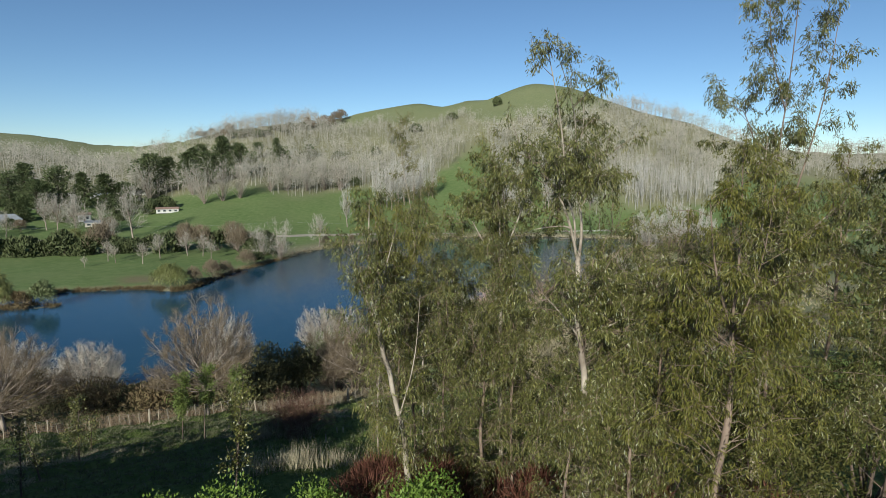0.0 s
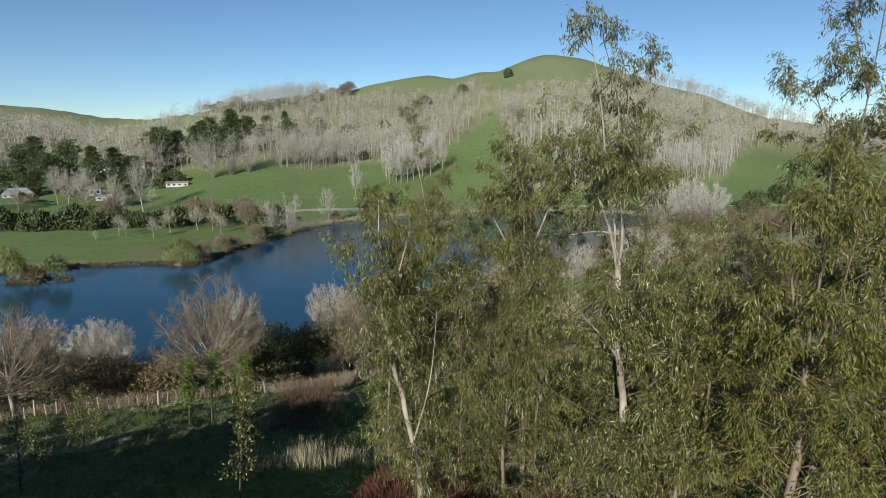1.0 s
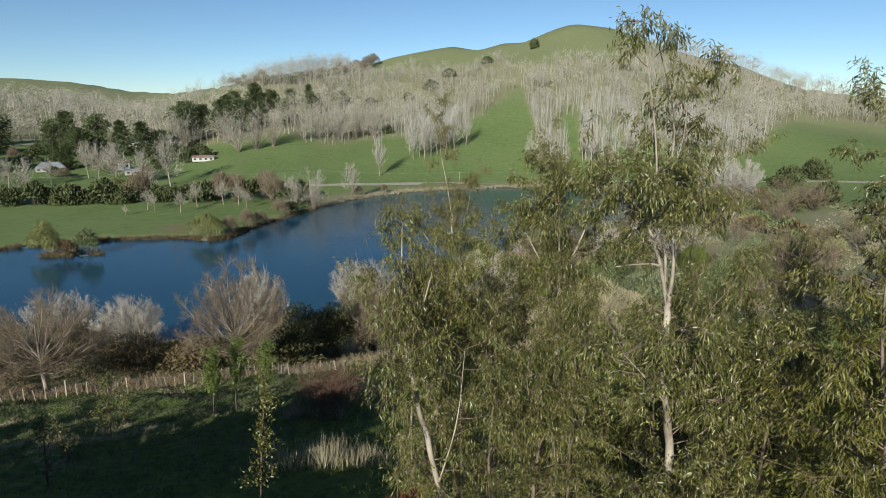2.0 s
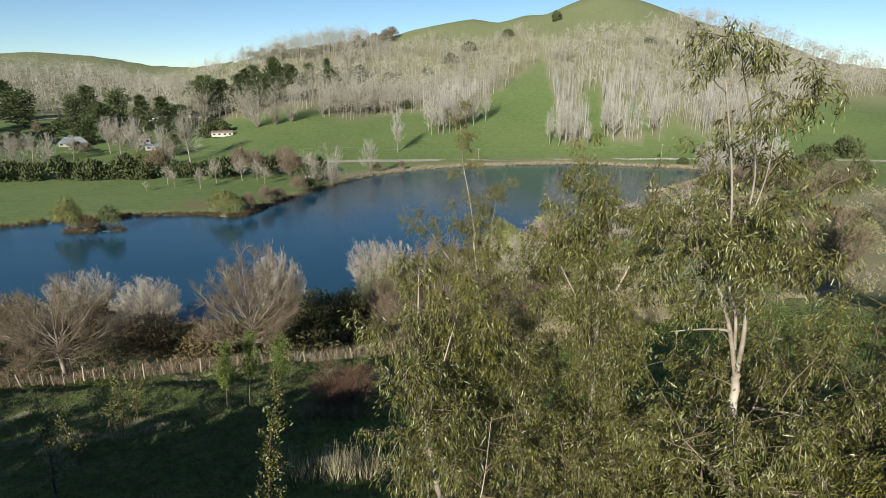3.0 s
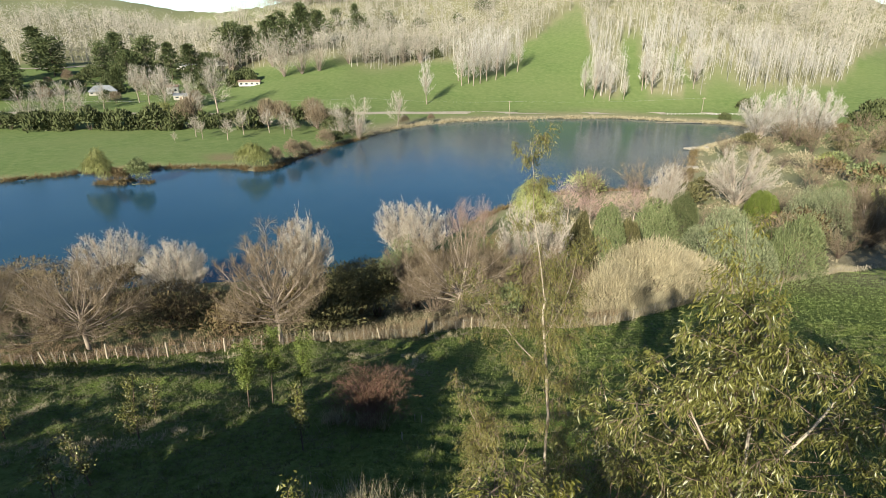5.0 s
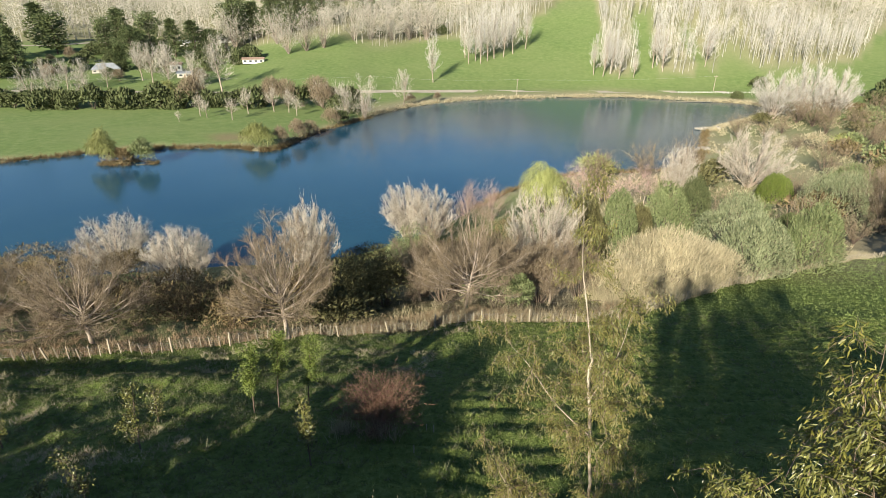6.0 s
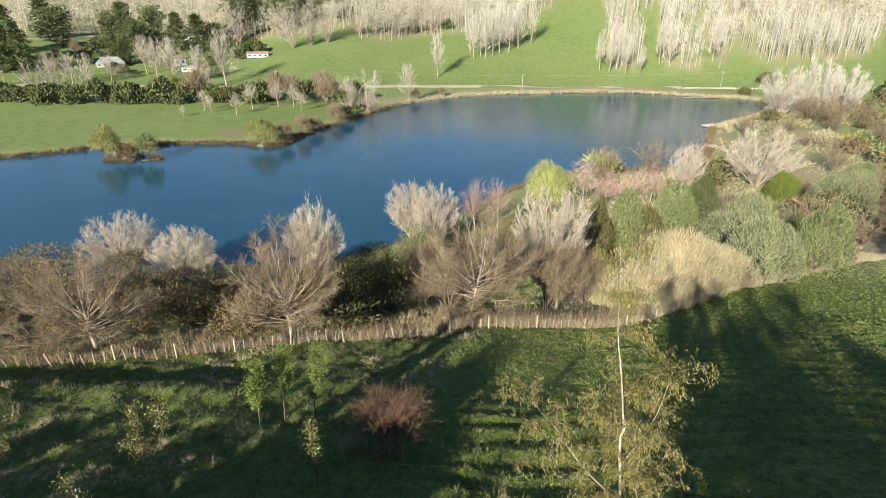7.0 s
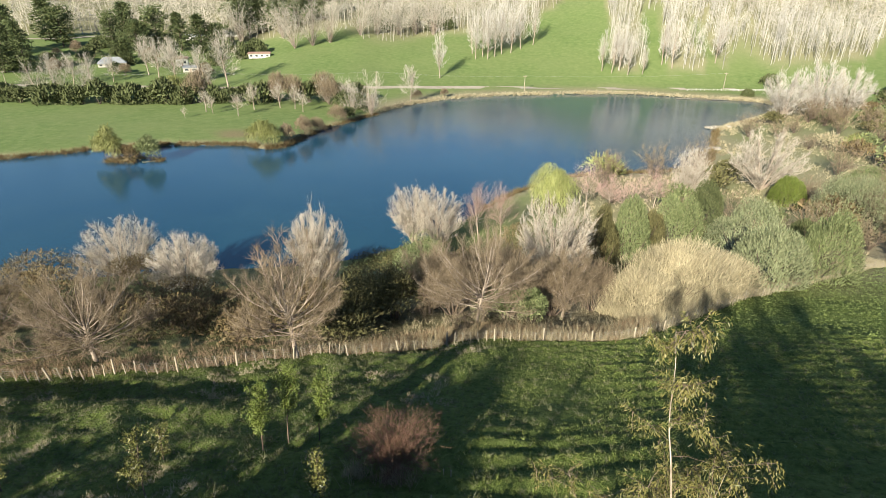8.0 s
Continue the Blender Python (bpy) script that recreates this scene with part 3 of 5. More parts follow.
def dome_parts(g, rx, ry, h, count, leaf, lobes=7):
    """A clipped-looking round bush: upright sprays over a lobed dome, and a few stems inside."""
    limbs = Tubes()
    for i in range(6):
        a = i * 1.05
        limbs.limb(curve((0.1 * rx * math.cos(a), 0.1 * ry * math.sin(a), -0.2), (0.5 * math.cos(a), 0.5 * math.sin(a), 1), h * 0.7, g, 0.08, 0, 4), np.linspace(0.05 + 0.01 * h, 0.02, 5), 4)
    d = unit(g.normal(size=(count, 3)))
    d[:, 2] = np.abs(d[:, 2]) ** 0.8
    d = unit(d)
    bump_dirs = unit(g.normal(size=(lobes * 3, 3)) * [1, 1, 0.7] + [0, 0, 0.3])
    lob = (d @ bump_dirs.T).max(1)
    k = (0.76 + 0.26 * smooth(0.8, 1.0, lob)) * g.uniform(0.86, 1.03, count)
    p = d * np.array([rx, ry, h * 0.97]) * k[:, None]
    p[:, 2] = np.maximum(0.08, p[:, 2] - 0.04 * h)
    w = unit(d * 0.5 + g.normal(size=(count, 3)) * 0.32 + [0, 0, 0.75])
    return limbs, [leaves(p, w, leaf[0] * g.uniform(0.6, 1.3, count), leaf[1] * g.uniform(0.7, 1.3, count), g, d)]


def place_bush(name, x, y, label, group, leaf_mat, seed, size, count, leaf, bark=None, dome=False, **k):
    g = np.random.default_rng(seed)
    limbs, pieces = (dome_parts if dome else bush_parts)(g, *size, count, leaf, **k)
    t = thing(name, pose(x, y, gz(x, y)), label, "bush", group)
    part("stem", limbs.mesh("stem", bark or M_BARKDARK), t)
    part("foliage", bundle("foliage", pieces, leaf_mat), t)
    return t


def gum_tree(x, y, top, spread, label, leaf_mat, seed, lean=(0, 0), fork=0.62, clear=0.12, dens=1.0, radius=0.11, crown=1.0, leaf=(0.09, 0.019), airy=0.0, lush=1.0, spine=None, heads=None, gap=None, bark=None, tufts=15, head=1.0):
    """A young gum: trunk that forks, thin upswept boughs, clusters of hanging narrow leaves. spine and heads, in the world, give trunk and leaders their own line."""
    g = np.random.default_rng(seed)
    z0 = gz(x, y)
    h = top - z0
    foot = np.array([x, y, z0])
    limbs, fine = Tubes(), Tubes()
    if spine is None:
        base, knee = np.array([0, 0, -0.2]), np.array([lean[0] * fork, lean[1] * fork, h * fork])
        steps = np.linspace(0, 1, 9)[:, None]
        sway = np.sin(steps * g.uniform(4, 7) + g.uniform(0, 6, (1, 3))) * [0.1, 0.1, 0] * steps
        trunk = base + (knee - base) * steps + sway
    else:
        trunk = chaikin(np.array(spine) - foot, 2, closed=False)
        trunk[1:-1] += g.normal(size=(len(trunk) - 2, 3)) * [0.015, 0.015, 0]
    limbs.limb(trunk, radius * np.linspace(1.15, 0.62, len(trunk)) * g.uniform(0.9, 1.1, len(trunk)), 8)
    leaders = []
    if heads is None:
        for i in range(3):
            d = unit(np.array([g.normal() * 0.1 + lean[0] * 0.05, g.normal() * 0.1 + lean[1] * 0.05, 1.0]))
            if i:
                d = unit(d + [0.3 * math.cos(2.2 * i + seed), 0.3 * math.sin(2.2 * i + seed), 0])
            leaders.append(curve(trunk[-1], d, (h - h * fork) * (1.0 if i == 0 else g.uniform(0.65, 0.85)), g, 0.12, 0.1, 8))
    else:
        leaders = [chaikin(np.array(line) - foot, 2, closed=False) for line in heads]
    for i, lead in enumerate(leaders):
        limbs.limb(lead, radius * (0.5 if i < 2 else 0.36) * np.linspace(1, 0.12, len(lead)), 6)
    lb, lw = [], []
    nb = int(46 * dens)
    boughs = [(trunk, clear + (1 - clear) * (i + g.random()) / nb, radius * 0.16, 1.0) for i in range(nb)]
    for lead in leaders:
        boughs += [(lead, (i + g.random()) / tufts, radius * 0.12, 0.62) for i in range(tufts)]
    for line, u, rb, k in boughs:
        p, d = along(line, min(u, 0.98))
        hh = p[2] / h
        if gap and gap[0] < p[2] + z0 < gap[1] and g.random() < 0.9:
            continue
        env = spread * crown * (1.05 + 0.15 * math.sin(5 * hh + seed)) * (1.0 if hh < 0.62 else 1.0 - 1.75 * (hh - 0.62))
        bl = max(0.3, env * g.uniform(0.3, 1.15) * (head if k < 1 else 1.0))
        turn = g.uniform(0, 2 * math.pi)
        d = unit(np.array([math.cos(turn), math.sin(turn), g.uniform(0.1, 0.9)]))
        bough = curve(p, d, bl, g, 0.16, 0.0, 6)
        fine.limb(bough[::2], rb * np.linspace(1, 0.25, 4), 4)
        thin = 1.0 if hh < 0.7 else 1 - airy
        for c in range(4 if bl > 0.9 else 3):
            q, e = along(bough, 1.0 if c == 0 else 0.35 + 0.6 * g.random())
            size = g.uniform(0.16, 0.34) * (0.65 + 0.35 * k)
            for _ in range(max(2, round(4 * thin))):
                shoot = curve(q, unit(e * 0.5 + g.normal(size=3) * 0.9 + [0, 0, -0.15]), size * g.uniform(0.8, 1.7), g, 0.2, -0.16, 4)
                fine.limb(shoot[::2], 0.005 * np.linspace(1, 0.4, 3), 2)
                nodes = max(2, round(4 * lush * (0.6 + 0.4 * thin)))
                w = (0.15 + 0.85 * g.random(nodes)) * 4
                i0 = np.minimum(w.astype(int), 3)
                seg = shoot[i0 + 1] - shoot[i0]
                q2, e2 = np.repeat(shoot[i0] + seg * (w - i0)[:, None], 4, 0), np.repeat(unit(seg), 4, 0)
                lb.append(q2 + g.normal(size=q2.shape) * [0.035, 0.035, 0.045])
                lw.append(unit(e2 * 0.45 + g.normal(size=q2.shape) * 0.45 + [0, 0, -0.75]))
    lb, lw = np.concatenate(lb), np.concatenate(lw)
    n = len(lb)
    t = thing("gum_tree", pose(x, y, z0), label, "tree", "gum trees on the slope")
    part("trunk", limbs.mesh("trunk", bark or M_GUMBARK), t, "pale peeling bark on a forking trunk")
    tagged(part("branchwork", fine.mesh("branchwork", M_GUMTWIG), t, "thin brown boughs and shoots"), "thin brown boughs and leafy shoots", kind="stuff")
    part("foliage", bundle("foliage", [leaves(lb, lw, leaf[0] * g.uniform(0.65, 1.35, n), leaf[1] * g.uniform(0.7, 1.3, n), g)], leaf_mat), t)
    return t
GREEN, OLIVE, GOLD = "slender gum tree with grey-green hanging leaves", "gum tree with olive and rust tinted leaves", "young gum tree with sparse yellowish leaves"
gum_tree(4.3, 10.5, 51.3, 1.35, GREEN + " and pale forked trunk", M_GUM, 1, clear=0.1, radius=0.078, dens=1.0, airy=0.2, lush=1.25, tufts=20, head=1.4, gap=(46.2, 48.0),
         spine=[(4.3, 10.5, 39.9), (4.12, 10.5, 42.4), (4.05, 10.55, 43.7), (3.97, 10.55, 44.95), (3.82, 10.7, 45.7), (3.9, 10.9, 46.4), (3.9, 11.0, 46.8)],
         heads=[[(3.9, 11.0, 46.7), (3.74, 11.0, 47.4), (3.59, 11.0, 47.8), (3.4, 11.0, 48.25), (3.56, 11.0, 48.6), (3.48, 11.0, 49.4), (3.3, 11.0, 50.3), (3.1, 11.0, 51.15)],
                [(3.92, 11.05, 46.7), (4.0, 11.2, 47.3), (3.95, 11.2, 47.8), (3.82, 11.2, 48.2), (3.75, 11.2, 48.7), (3.8, 11.1, 49.6), (3.4, 11.0, 50.75)],
                [(3.82, 11.0, 47.15), (3.82, 11.1, 47.6), (3.66, 11.1, 48.0), (3.6, 11.1, 48.4), (3.95, 11.2, 49.3), (3.9, 11.1, 50.2)],
                [(3.4, 11.0, 48.25), (3.15, 10.85, 48.5), (2.95, 10.8, 48.65), (2.8, 10.75, 48.9)],
                [(3.9, 10.6, 45.2), (3.5, 10.35, 45.75), (3.08, 10.25, 46.2)],
                [(3.74, 11.0, 47.4), (3.6, 10.9, 47.48), (3.28, 10.9, 47.46), (2.95, 10.9, 47.4)],
                [(4.1, 10.8, 46.4), (4.3, 10.7, 46.44), (4.66, 10.7, 46.4), (5.15, 10.7, 46.25)],
                [(4.0, 10.6, 45.2), (4.6, 10.6, 45.5), (5.3, 10.6, 45.9), (5.8, 10.6, 46.1)],
                [(3.95, 11.1, 47.9), (4.3, 11.4, 48.3), (4.5, 11.6, 48.9)]])
gum_tree(2.75, 14.7, 49.7, 0.6, OLIVE, M_GUMOLIVE, 2, lean=(-0.35, 0.0), fork=0.72, clear=0.5, radius=0.03, dens=1.2, head=1.15, airy=0.35, leaf=(0.085, 0.018), bark=M_GUMTWIG)
gum_tree(0.4, 10.5, 48.0, 0.95, GREEN, M_GUM, 3, radius=0.06, clear=0.14, dens=1.0, airy=0.2,
         spine=[(0.4, 10.5, 40.0), (0.3, 10.55, 42.6), (0.16, 10.6, 43.3), (-0.2, 10.65, 45.0), (-0.38, 10.75, 45.7), (-0.5, 10.9, 46.4)],
         heads=[[(-0.5, 10.9, 46.3), (-0.56, 11.2, 46.8), (-0.58, 11.4, 47.4), (-0.56, 11.4, 48.0)], [(-0.38, 10.75, 45.7), (-0.2, 11.0, 46.4), (0.05, 11.2, 47.4)], [(0.16, 10.6, 43.4), (0.5, 10.6, 44.6), (0.6, 10.7, 46.0)],
                [(-0.3, 10.7, 45.3), (-0.7, 10.9, 46.2), (-0.95, 11.0, 47.1)]])
gum_tree(-0.1, 12.0, 48.3, 0.75, GOLD, M_GUMOLIVE, 45, fork=0.7, radius=0.03, dens=0.8, airy=0.3, leaf=(0.085, 0.018), bark=M_GUMTWIG)
gum_tree(0.1, 17.5, 50.0, 0.85, GOLD, M_GUMYELLOW, 4, radius=0.034,
         spine=[(0.1, 17.5, 37.3), (0.05, 17.5, 42), (0.0, 17.5, 44.6), (-0.24, 17.6, 46.2), (-0.26, 17.6, 47.0)],
         heads=[[(-0.26, 17.6, 46.9), (-0.42, 17.6, 47.9), (-0.58, 17.6, 48.6), (-0.62, 17.6, 49.4), (-0.72, 17.6, 50.0)], [(-0.1, 17.5, 45.3), (-0.8, 17.4, 46.0), (-1.3, 17.4, 46.8), (-1.6, 17.4, 47.1)], [(-0.2, 17.6, 46.0), (0.2, 17.6, 47.0), (0.3, 17.6, 48.0)]],
         dens=1.1, airy=0.3, lush=1.9, leaf=(0.07, 0.0155))
gum_tree(-1.5, 17.6, 44.6, 0.5, GOLD, M_GUMYELLOW, 11, fork=0.7, radius=0.04, dens=0.4, leaf=(0.075, 0.017))
gum_tree(5.6, 15.4, 48.6, 0.8, GOLD, M_GUMYELLOW, 12, fork=0.7, radius=0.04, dens=0.5, airy=0.6, lush=0.7, bark=M_GUMTWIG)
gum_tree(2.6, 13.9, 48.7, 1.7, GREEN, M_GUM, 5, radius=0.07, dens=1.2, lush=1.4, head=1.35, tufts=22, gap=(45.5, 46.1),
         spine=[(2.6, 13.9, 38.7), (2.5, 13.9, 43), (2.45, 13.9, 46.3)],
         heads=[[(2.45, 13.9, 46.2), (2.4, 14, 47.5), (2.3, 13.9, 48.6)], [(2.45, 13.9, 46.2), (2.9, 13.6, 47.4), (3.1, 13.5, 48.3)], [(2.45, 13.95, 45.9), (1.8, 14.2, 47), (1.5, 14.2, 47.6)]])
gum_tree(5.95, 8.7, 49.0, 1.45, OLIVE, M_GUMOLIVE, 6, clear=0.3, radius=0.07, dens=1.5, lush=1.2, leaf=(0.09, 0.019), bark=M_GUMTWIG,
         spine=[(5.95, 8.7, 40.6), (6.05, 8.9, 42.6), (6.35, 9.0, 44.5), (6.2, 9.0, 46.0)],
         heads=[[(6.2, 9.0, 45.9), (6.2, 8.9, 47.2), (6.05, 8.8, 49.0)], [(6.2, 9.0, 45.9), (5.7, 8.7, 47.0), (5.5, 8.6, 48.2)], [(6.2, 9.0, 45.6), (6.7, 9.2, 46.8), (6.9, 9.3, 48.2)]])
gum_tree(8.0, 10.9, 49.4, 1.5, GREEN, M_GUM, 10, lean=(-0.2, 0.6), fork=0.66, clear=0.34, radius=0.09, dens=1.1)
gum_tree(8.0, 11.0, 52.9, 1.15, GREEN + " and bare upper twigs", M_GUM, 7, radius=0.05, dens=1.0, airy=0.3, lush=1.7, head=1.0, bark=M_GUMTWIG,
         spine=[(8.0, 11.0, 39.8), (8.1, 11.1, 43), (7.9, 11.1, 46.5)],
         heads=[[(7.9, 11.1, 46.4), (7.85, 11.2, 48.5), (8.0, 11.2, 50.6), (7.95, 11.1, 52.9)], [(7.9, 11.1, 46.8), (8.3, 11.0, 48.6), (8.6, 11.0, 50.2), (8.7, 11.0, 51.8)],
                [(7.88, 11.15, 47.8), (7.5, 11.4, 49.2), (7.35, 11.6, 49.8), (7.15, 11.7, 50.1)], [(7.95, 11.2, 49.8), (7.6, 11.3, 51.0), (7.5, 11.3, 52.0)]])
gum_tree(9.6, 9.6, 48.6, 1.9, GREEN, M_GUM, 8, fork=0.66, clear=0.32, radius=0.06, dens=1.0, lush=1.0, leaf=(0.078, 0.018), bark=M_GUMTWIG)
gum_tree(6.6, 13.2, 47.4, 1.8, GREEN, M_GUM, 9, fork=0.66, clear=0.32, radius=0.06, dens=1.0, lush=1.0, leaf=(0.078, 0.018), bark=M_GUMTWIG)
gum_tree(1.1, 14.6, 46.8, 1.5, GREEN, M_GUM, 40, fork=0.66, clear=0.32, radius=0.05, dens=0.8, lush=1.0, leaf=(0.078, 0.018), bark=M_GUMTWIG)
gum_tree(4.7, 13.4, 46.2, 1.6, GREEN, M_GUM, 41, fork=0.66, clear=0.32, radius=0.05, dens=0.8, lush=1.0, leaf=(0.078, 0.018), bark=M_GUMTWIG)
gum_tree(2.0, 11.8, 45.4, 1.3, GREEN, M_GUM, 43, fork=0.66, clear=0.32, radius=0.05, dens=0.7, lush=1.0, leaf=(0.078, 0.018), bark=M_GUMTWIG)
gum_tree(4.9, 9.8, 44.9, 1.1, GREEN, M_GUM, 44, fork=0.66, clear=0.32, radius=0.045, dens=0.7, lush=1.0, bark=M_GUMTWIG)
for i, (x, y, top, s) in enumerate(((1.1, 11.9, 46.6, 1.1), (2.75, 12.4, 46.7, 1.2), (0.2, 13.2, 46.4, 1.2), (5.0, 12.0, 46.9, 1.2), (5.8, 11.0, 47.2, 1.2), (3.5, 9.3, 44.6, 0.9))):
    gum_tree(x, y, top, s, GREEN, M_GUM, 80 + i, fork=0.68, clear=0.3, radius=0.04, dens=0.7, lush=1.0, leaf=(0.078, 0.018), bark=M_GUMTWIG)
# scrub mostly hidden behind the gums, added as dark backing and to thicken their shadow
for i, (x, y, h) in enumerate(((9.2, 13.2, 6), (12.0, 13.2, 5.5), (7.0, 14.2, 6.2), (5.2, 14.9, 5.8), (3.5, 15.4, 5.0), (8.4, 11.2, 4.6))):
    place_bush("backing_scrub", x, y, "dense dark scrub added beneath the gum trees to deepen their shade", "scrub beneath gums", M_SCRUB, 60 + i, (2.2, 1.9, h * 0.85), 6500, (0.11, 0.036), lumps=12)
gum_tree(10.8, 13.6, 49.3, 1.7, OLIVE, M_GUMOLIVE, 42, fork=0.66, radius=0.06, dens=0.7, bark=M_GUMTWIG)
for i, (x, y, top) in enumerate(((12.3, 11.5, 50.9), (13.2, 9.5, 47.5))):
    gum_tree(x, y, top, 1.9, GREEN, M_GUM, 13 + i, fork=0.66, radius=0.09, dens=0.45, lush=0.6, crown=1.2, leaf=(0.22, 0.06), bark=M_GUMTWIG)
for i, (x, y, top, s) in enumerate(((-16.5, 4.5, 45.5, 2.2), (-20.6, 5, 46.5, 0.5), (-18.5, 4, 45.8, 2.0), (-14.3, 4.5, 45.3, 2.0))):
    gum_tree(x, y, top, s, GREEN, M_GUM, 20 + i, fork=0.6, radius=0.1, dens=0.5, lush=0.25, leaf=(0.42, 0.2))
for i, (x, h) in enumerate(((-9.5, 2.4), (-13.6, 4.2), (-17, 4.4), (-20.5, 3.8), (-25, 4.0), (-29, 4.0), (-34, 4.0), (-40, 3.6), (-47, 3.6))):
    place_bush("slope_bush", x, 2.5 - 0.7 * i, "dense grey-green bush on the upper slope", "bushes on the upper slope", M_BUSH, 426 + i, (3.0, 2.4, h), 1500, (0.5, 0.22), lumps=8)

# ---- between fence and lake ----
WILLOW = dict(maker=limbed_tree, many=True, limbs=40, subs=14, shoots=10, twigs=4, clear=0.12, mid=0.5, lift=0.35, shoot=(0.8, 0.034), twig=(0.55, 0.034), rough=0.07)
UPRIGHT = dict(maker=limbed_tree, many=True, limbs=40, subs=14, shoots=10, twigs=4, clear=0.15, mid=0.52, lift=0.6, shoot=(0.9, 0.034), twig=(0.6, 0.034), rough=0.1)
OPEN = dict(maker=limbed_tree, limbs=30, subs=13, shoots=11, twigs=7, clear=0.14, mid=0.46, lift=0.3, shoot=(0.8, 0.024), twig=(0.42, 0.018), rough=0.08)
LIGHT = dict(boughs=50, shoots=10, twigs=8, clear=0.2, mid=0.55, shoot=(0.11, 0.035), twig=(0.6, 0.025), up=0.4)
PALE = "bare willow with pale pinkish twigs near the lake"
BROWN = "bare spreading tree with pale trunk and brown twigs"
WL, FT = "lakeside willows", "bare trees by the fence"
place_bare("willow", -76, 86, PALE, WL, M_BARK, M_TWIG, 31, height=11.5, R=7.4, radius=0.3, **WILLOW)
place_bare("willow", -53.2, 73, PALE, WL, M_BARK, M_TWIG, 32, height=9.5, R=5.2, radius=0.25, **WILLOW)
place_bare("willow", -36, 80, PALE, WL, M_BARK, M_TWIG, 33, height=12.8, R=4.6, radius=0.25, **UPRIGHT)
place_bare("willow", -33.5, 125, PALE, WL, M_BARK, M_TWIG, 34, height=14.5, R=6.0, radius=0.28, **UPRIGHT)
place_bare("willow", -27, 122, PALE, WL, M_BARK, M_TWIG, 44, height=14.5, R=6.0, radius=0.28, **UPRIGHT)
place_bare("willow", -1.3, 85, "broad bare willow with straw-pale twigs", WL, M_BARK, M_TWIG, 35, height=15, R=6.4, radius=0.3, **UPRIGHT)
place_bare("bare_tree", -22.7, 47.2, BROWN, FT, M_BARK, M_TWIGBROWN, 36, height=12.2, R=5.6, radius=0.2, **OPEN)
place_bare("bare_tree", -38.8, 42.8, BROWN, FT, M_BARK, M_TWIGBROWN, 37, height=9.4, R=6.0, radius=0.18, **OPEN)
place_bare("bare_tree", -9.3, 61.8, BROWN, FT, M_BARK, M_TWIGBROWN, 38, height=12.0, R=7.4, radius=0.17, **OPEN)
place_bare("bare_tree", -0.2, 68, BROWN, FT, M_BARK, M_TWIGBROWN, 39, height=9.5, R=4.0, radius=0.15, **OPEN)
place_bare("bare_tree", -15.5, 66, BROWN, FT, M_BARK, M_TWIGBROWN, 45, height=9.5, R=5.6, radius=0.15, **OPEN)
place_bare("bare_tree", -50, 43, BROWN, FT, M_BARK, M_TWIGBROWN, 46, height=9.0, R=5.0, radius=0.16, **OPEN)
place_bare("bare_tree", -18.5, 127, "slim bare tree with reddish twigs at the water", WL, M_BARK, M_TWIGRED, 40, height=15.5, R=4.4, radius=0.16, **LIGHT)
place_bare("bare_tree", -13.5, 127, "slim bare tree with reddish twigs at the water", WL, M_BARK, M_TWIGRED, 41, height=15, R=4.2, radius=0.16, **LIGHT)
for i, (x, y, h) in enumerate(((5.8, 155, 13.5), (12, 156, 10), (16.5, 154, 10.5), (23.8, 160, 11))):
    place_bare("bare_tree", x, y, "bare lakeside tree with pinkish twigs", WL, M_BARK, M_TWIGPINK, 50 + i, height=h, R=5.4, radius=0.15, **LIGHT)
place_bare("willow", 32.5, 164, PALE, WL, M_BARK, M_TWIG, 55, height=17, R=5.2, radius=0.3, **UPRIGHT)
place_bare("willow", 57, 185, "broad round bare willow with straw-pale twigs", WL, M_BARK, M_TWIG, 56, height=19, R=11.5, radius=0.4, **{**WILLOW, "limbs": 34, "shoots": 8, "shoot": (1.5, 0.05), "twig": (0.9, 0.045), "lift": 0.45, "mid": 0.42})
for i, (x, y, h) in enumerate(((98, 300, 23), (112, 303, 28), (125, 306, 24))):
    place_bare("willow", x, y, "tall fan-shaped bare willow with straw-pale twigs", WL, M_BARK, M_WOODS, 57 + i, height=h, R=12, radius=0.4,
               **{**UPRIGHT, "twig": (1.3, 0.08), "shoot": (2.6, 0.1), "mid": 0.55, "clear": 0.2, "limbs": 26, "shoots": 7})

place_bush("weeping_willow", -3.1, 150, "small weeping willow with yellow-green shoots", "", M_YELLOWWILLOW, 60, (6.6, 6.6, 14), 7000, (1.1, 0.12), hang=1.6)
OLV = "dense rounded bush with olive green foliage"
for i, (x, y, rx, h, m) in enumerate(((10.8, 104, 3.7, 14, M_BUSH), (6.4, 101, 2.9, 13, M_BUSHDARK), (15.2, 108, 2.6, 11, M_BUSHDARK), (22.6, 124, 5.4, 15, M_BUSH), (30.8, 138, 4.4, 15, M_HEDGE), (33.5, 116, 7.4, 13.2, M_SAGE),
                                      (29.0, 91.6, 5.6, 9.8, M_SAGE), (38.4, 98, 5.4, 12.0, M_BUSH), (66, 151, 9.2, 16, M_SAGE), (60, 172, 4.6, 8, M_SAPLING), (49, 130, 4.2, 8, M_HEDGE),
                                      (80, 175, 7.5, 11, M_BUSH))):
    place_bush("dense_bush", x, y, OLV if m is not M_SAPLING else "bright green leafy bush in the marsh", "bushes below the fence", m, 70 + i, (rx, rx, h), 9500, (0.46, 0.15), dome=True, lobes=8)
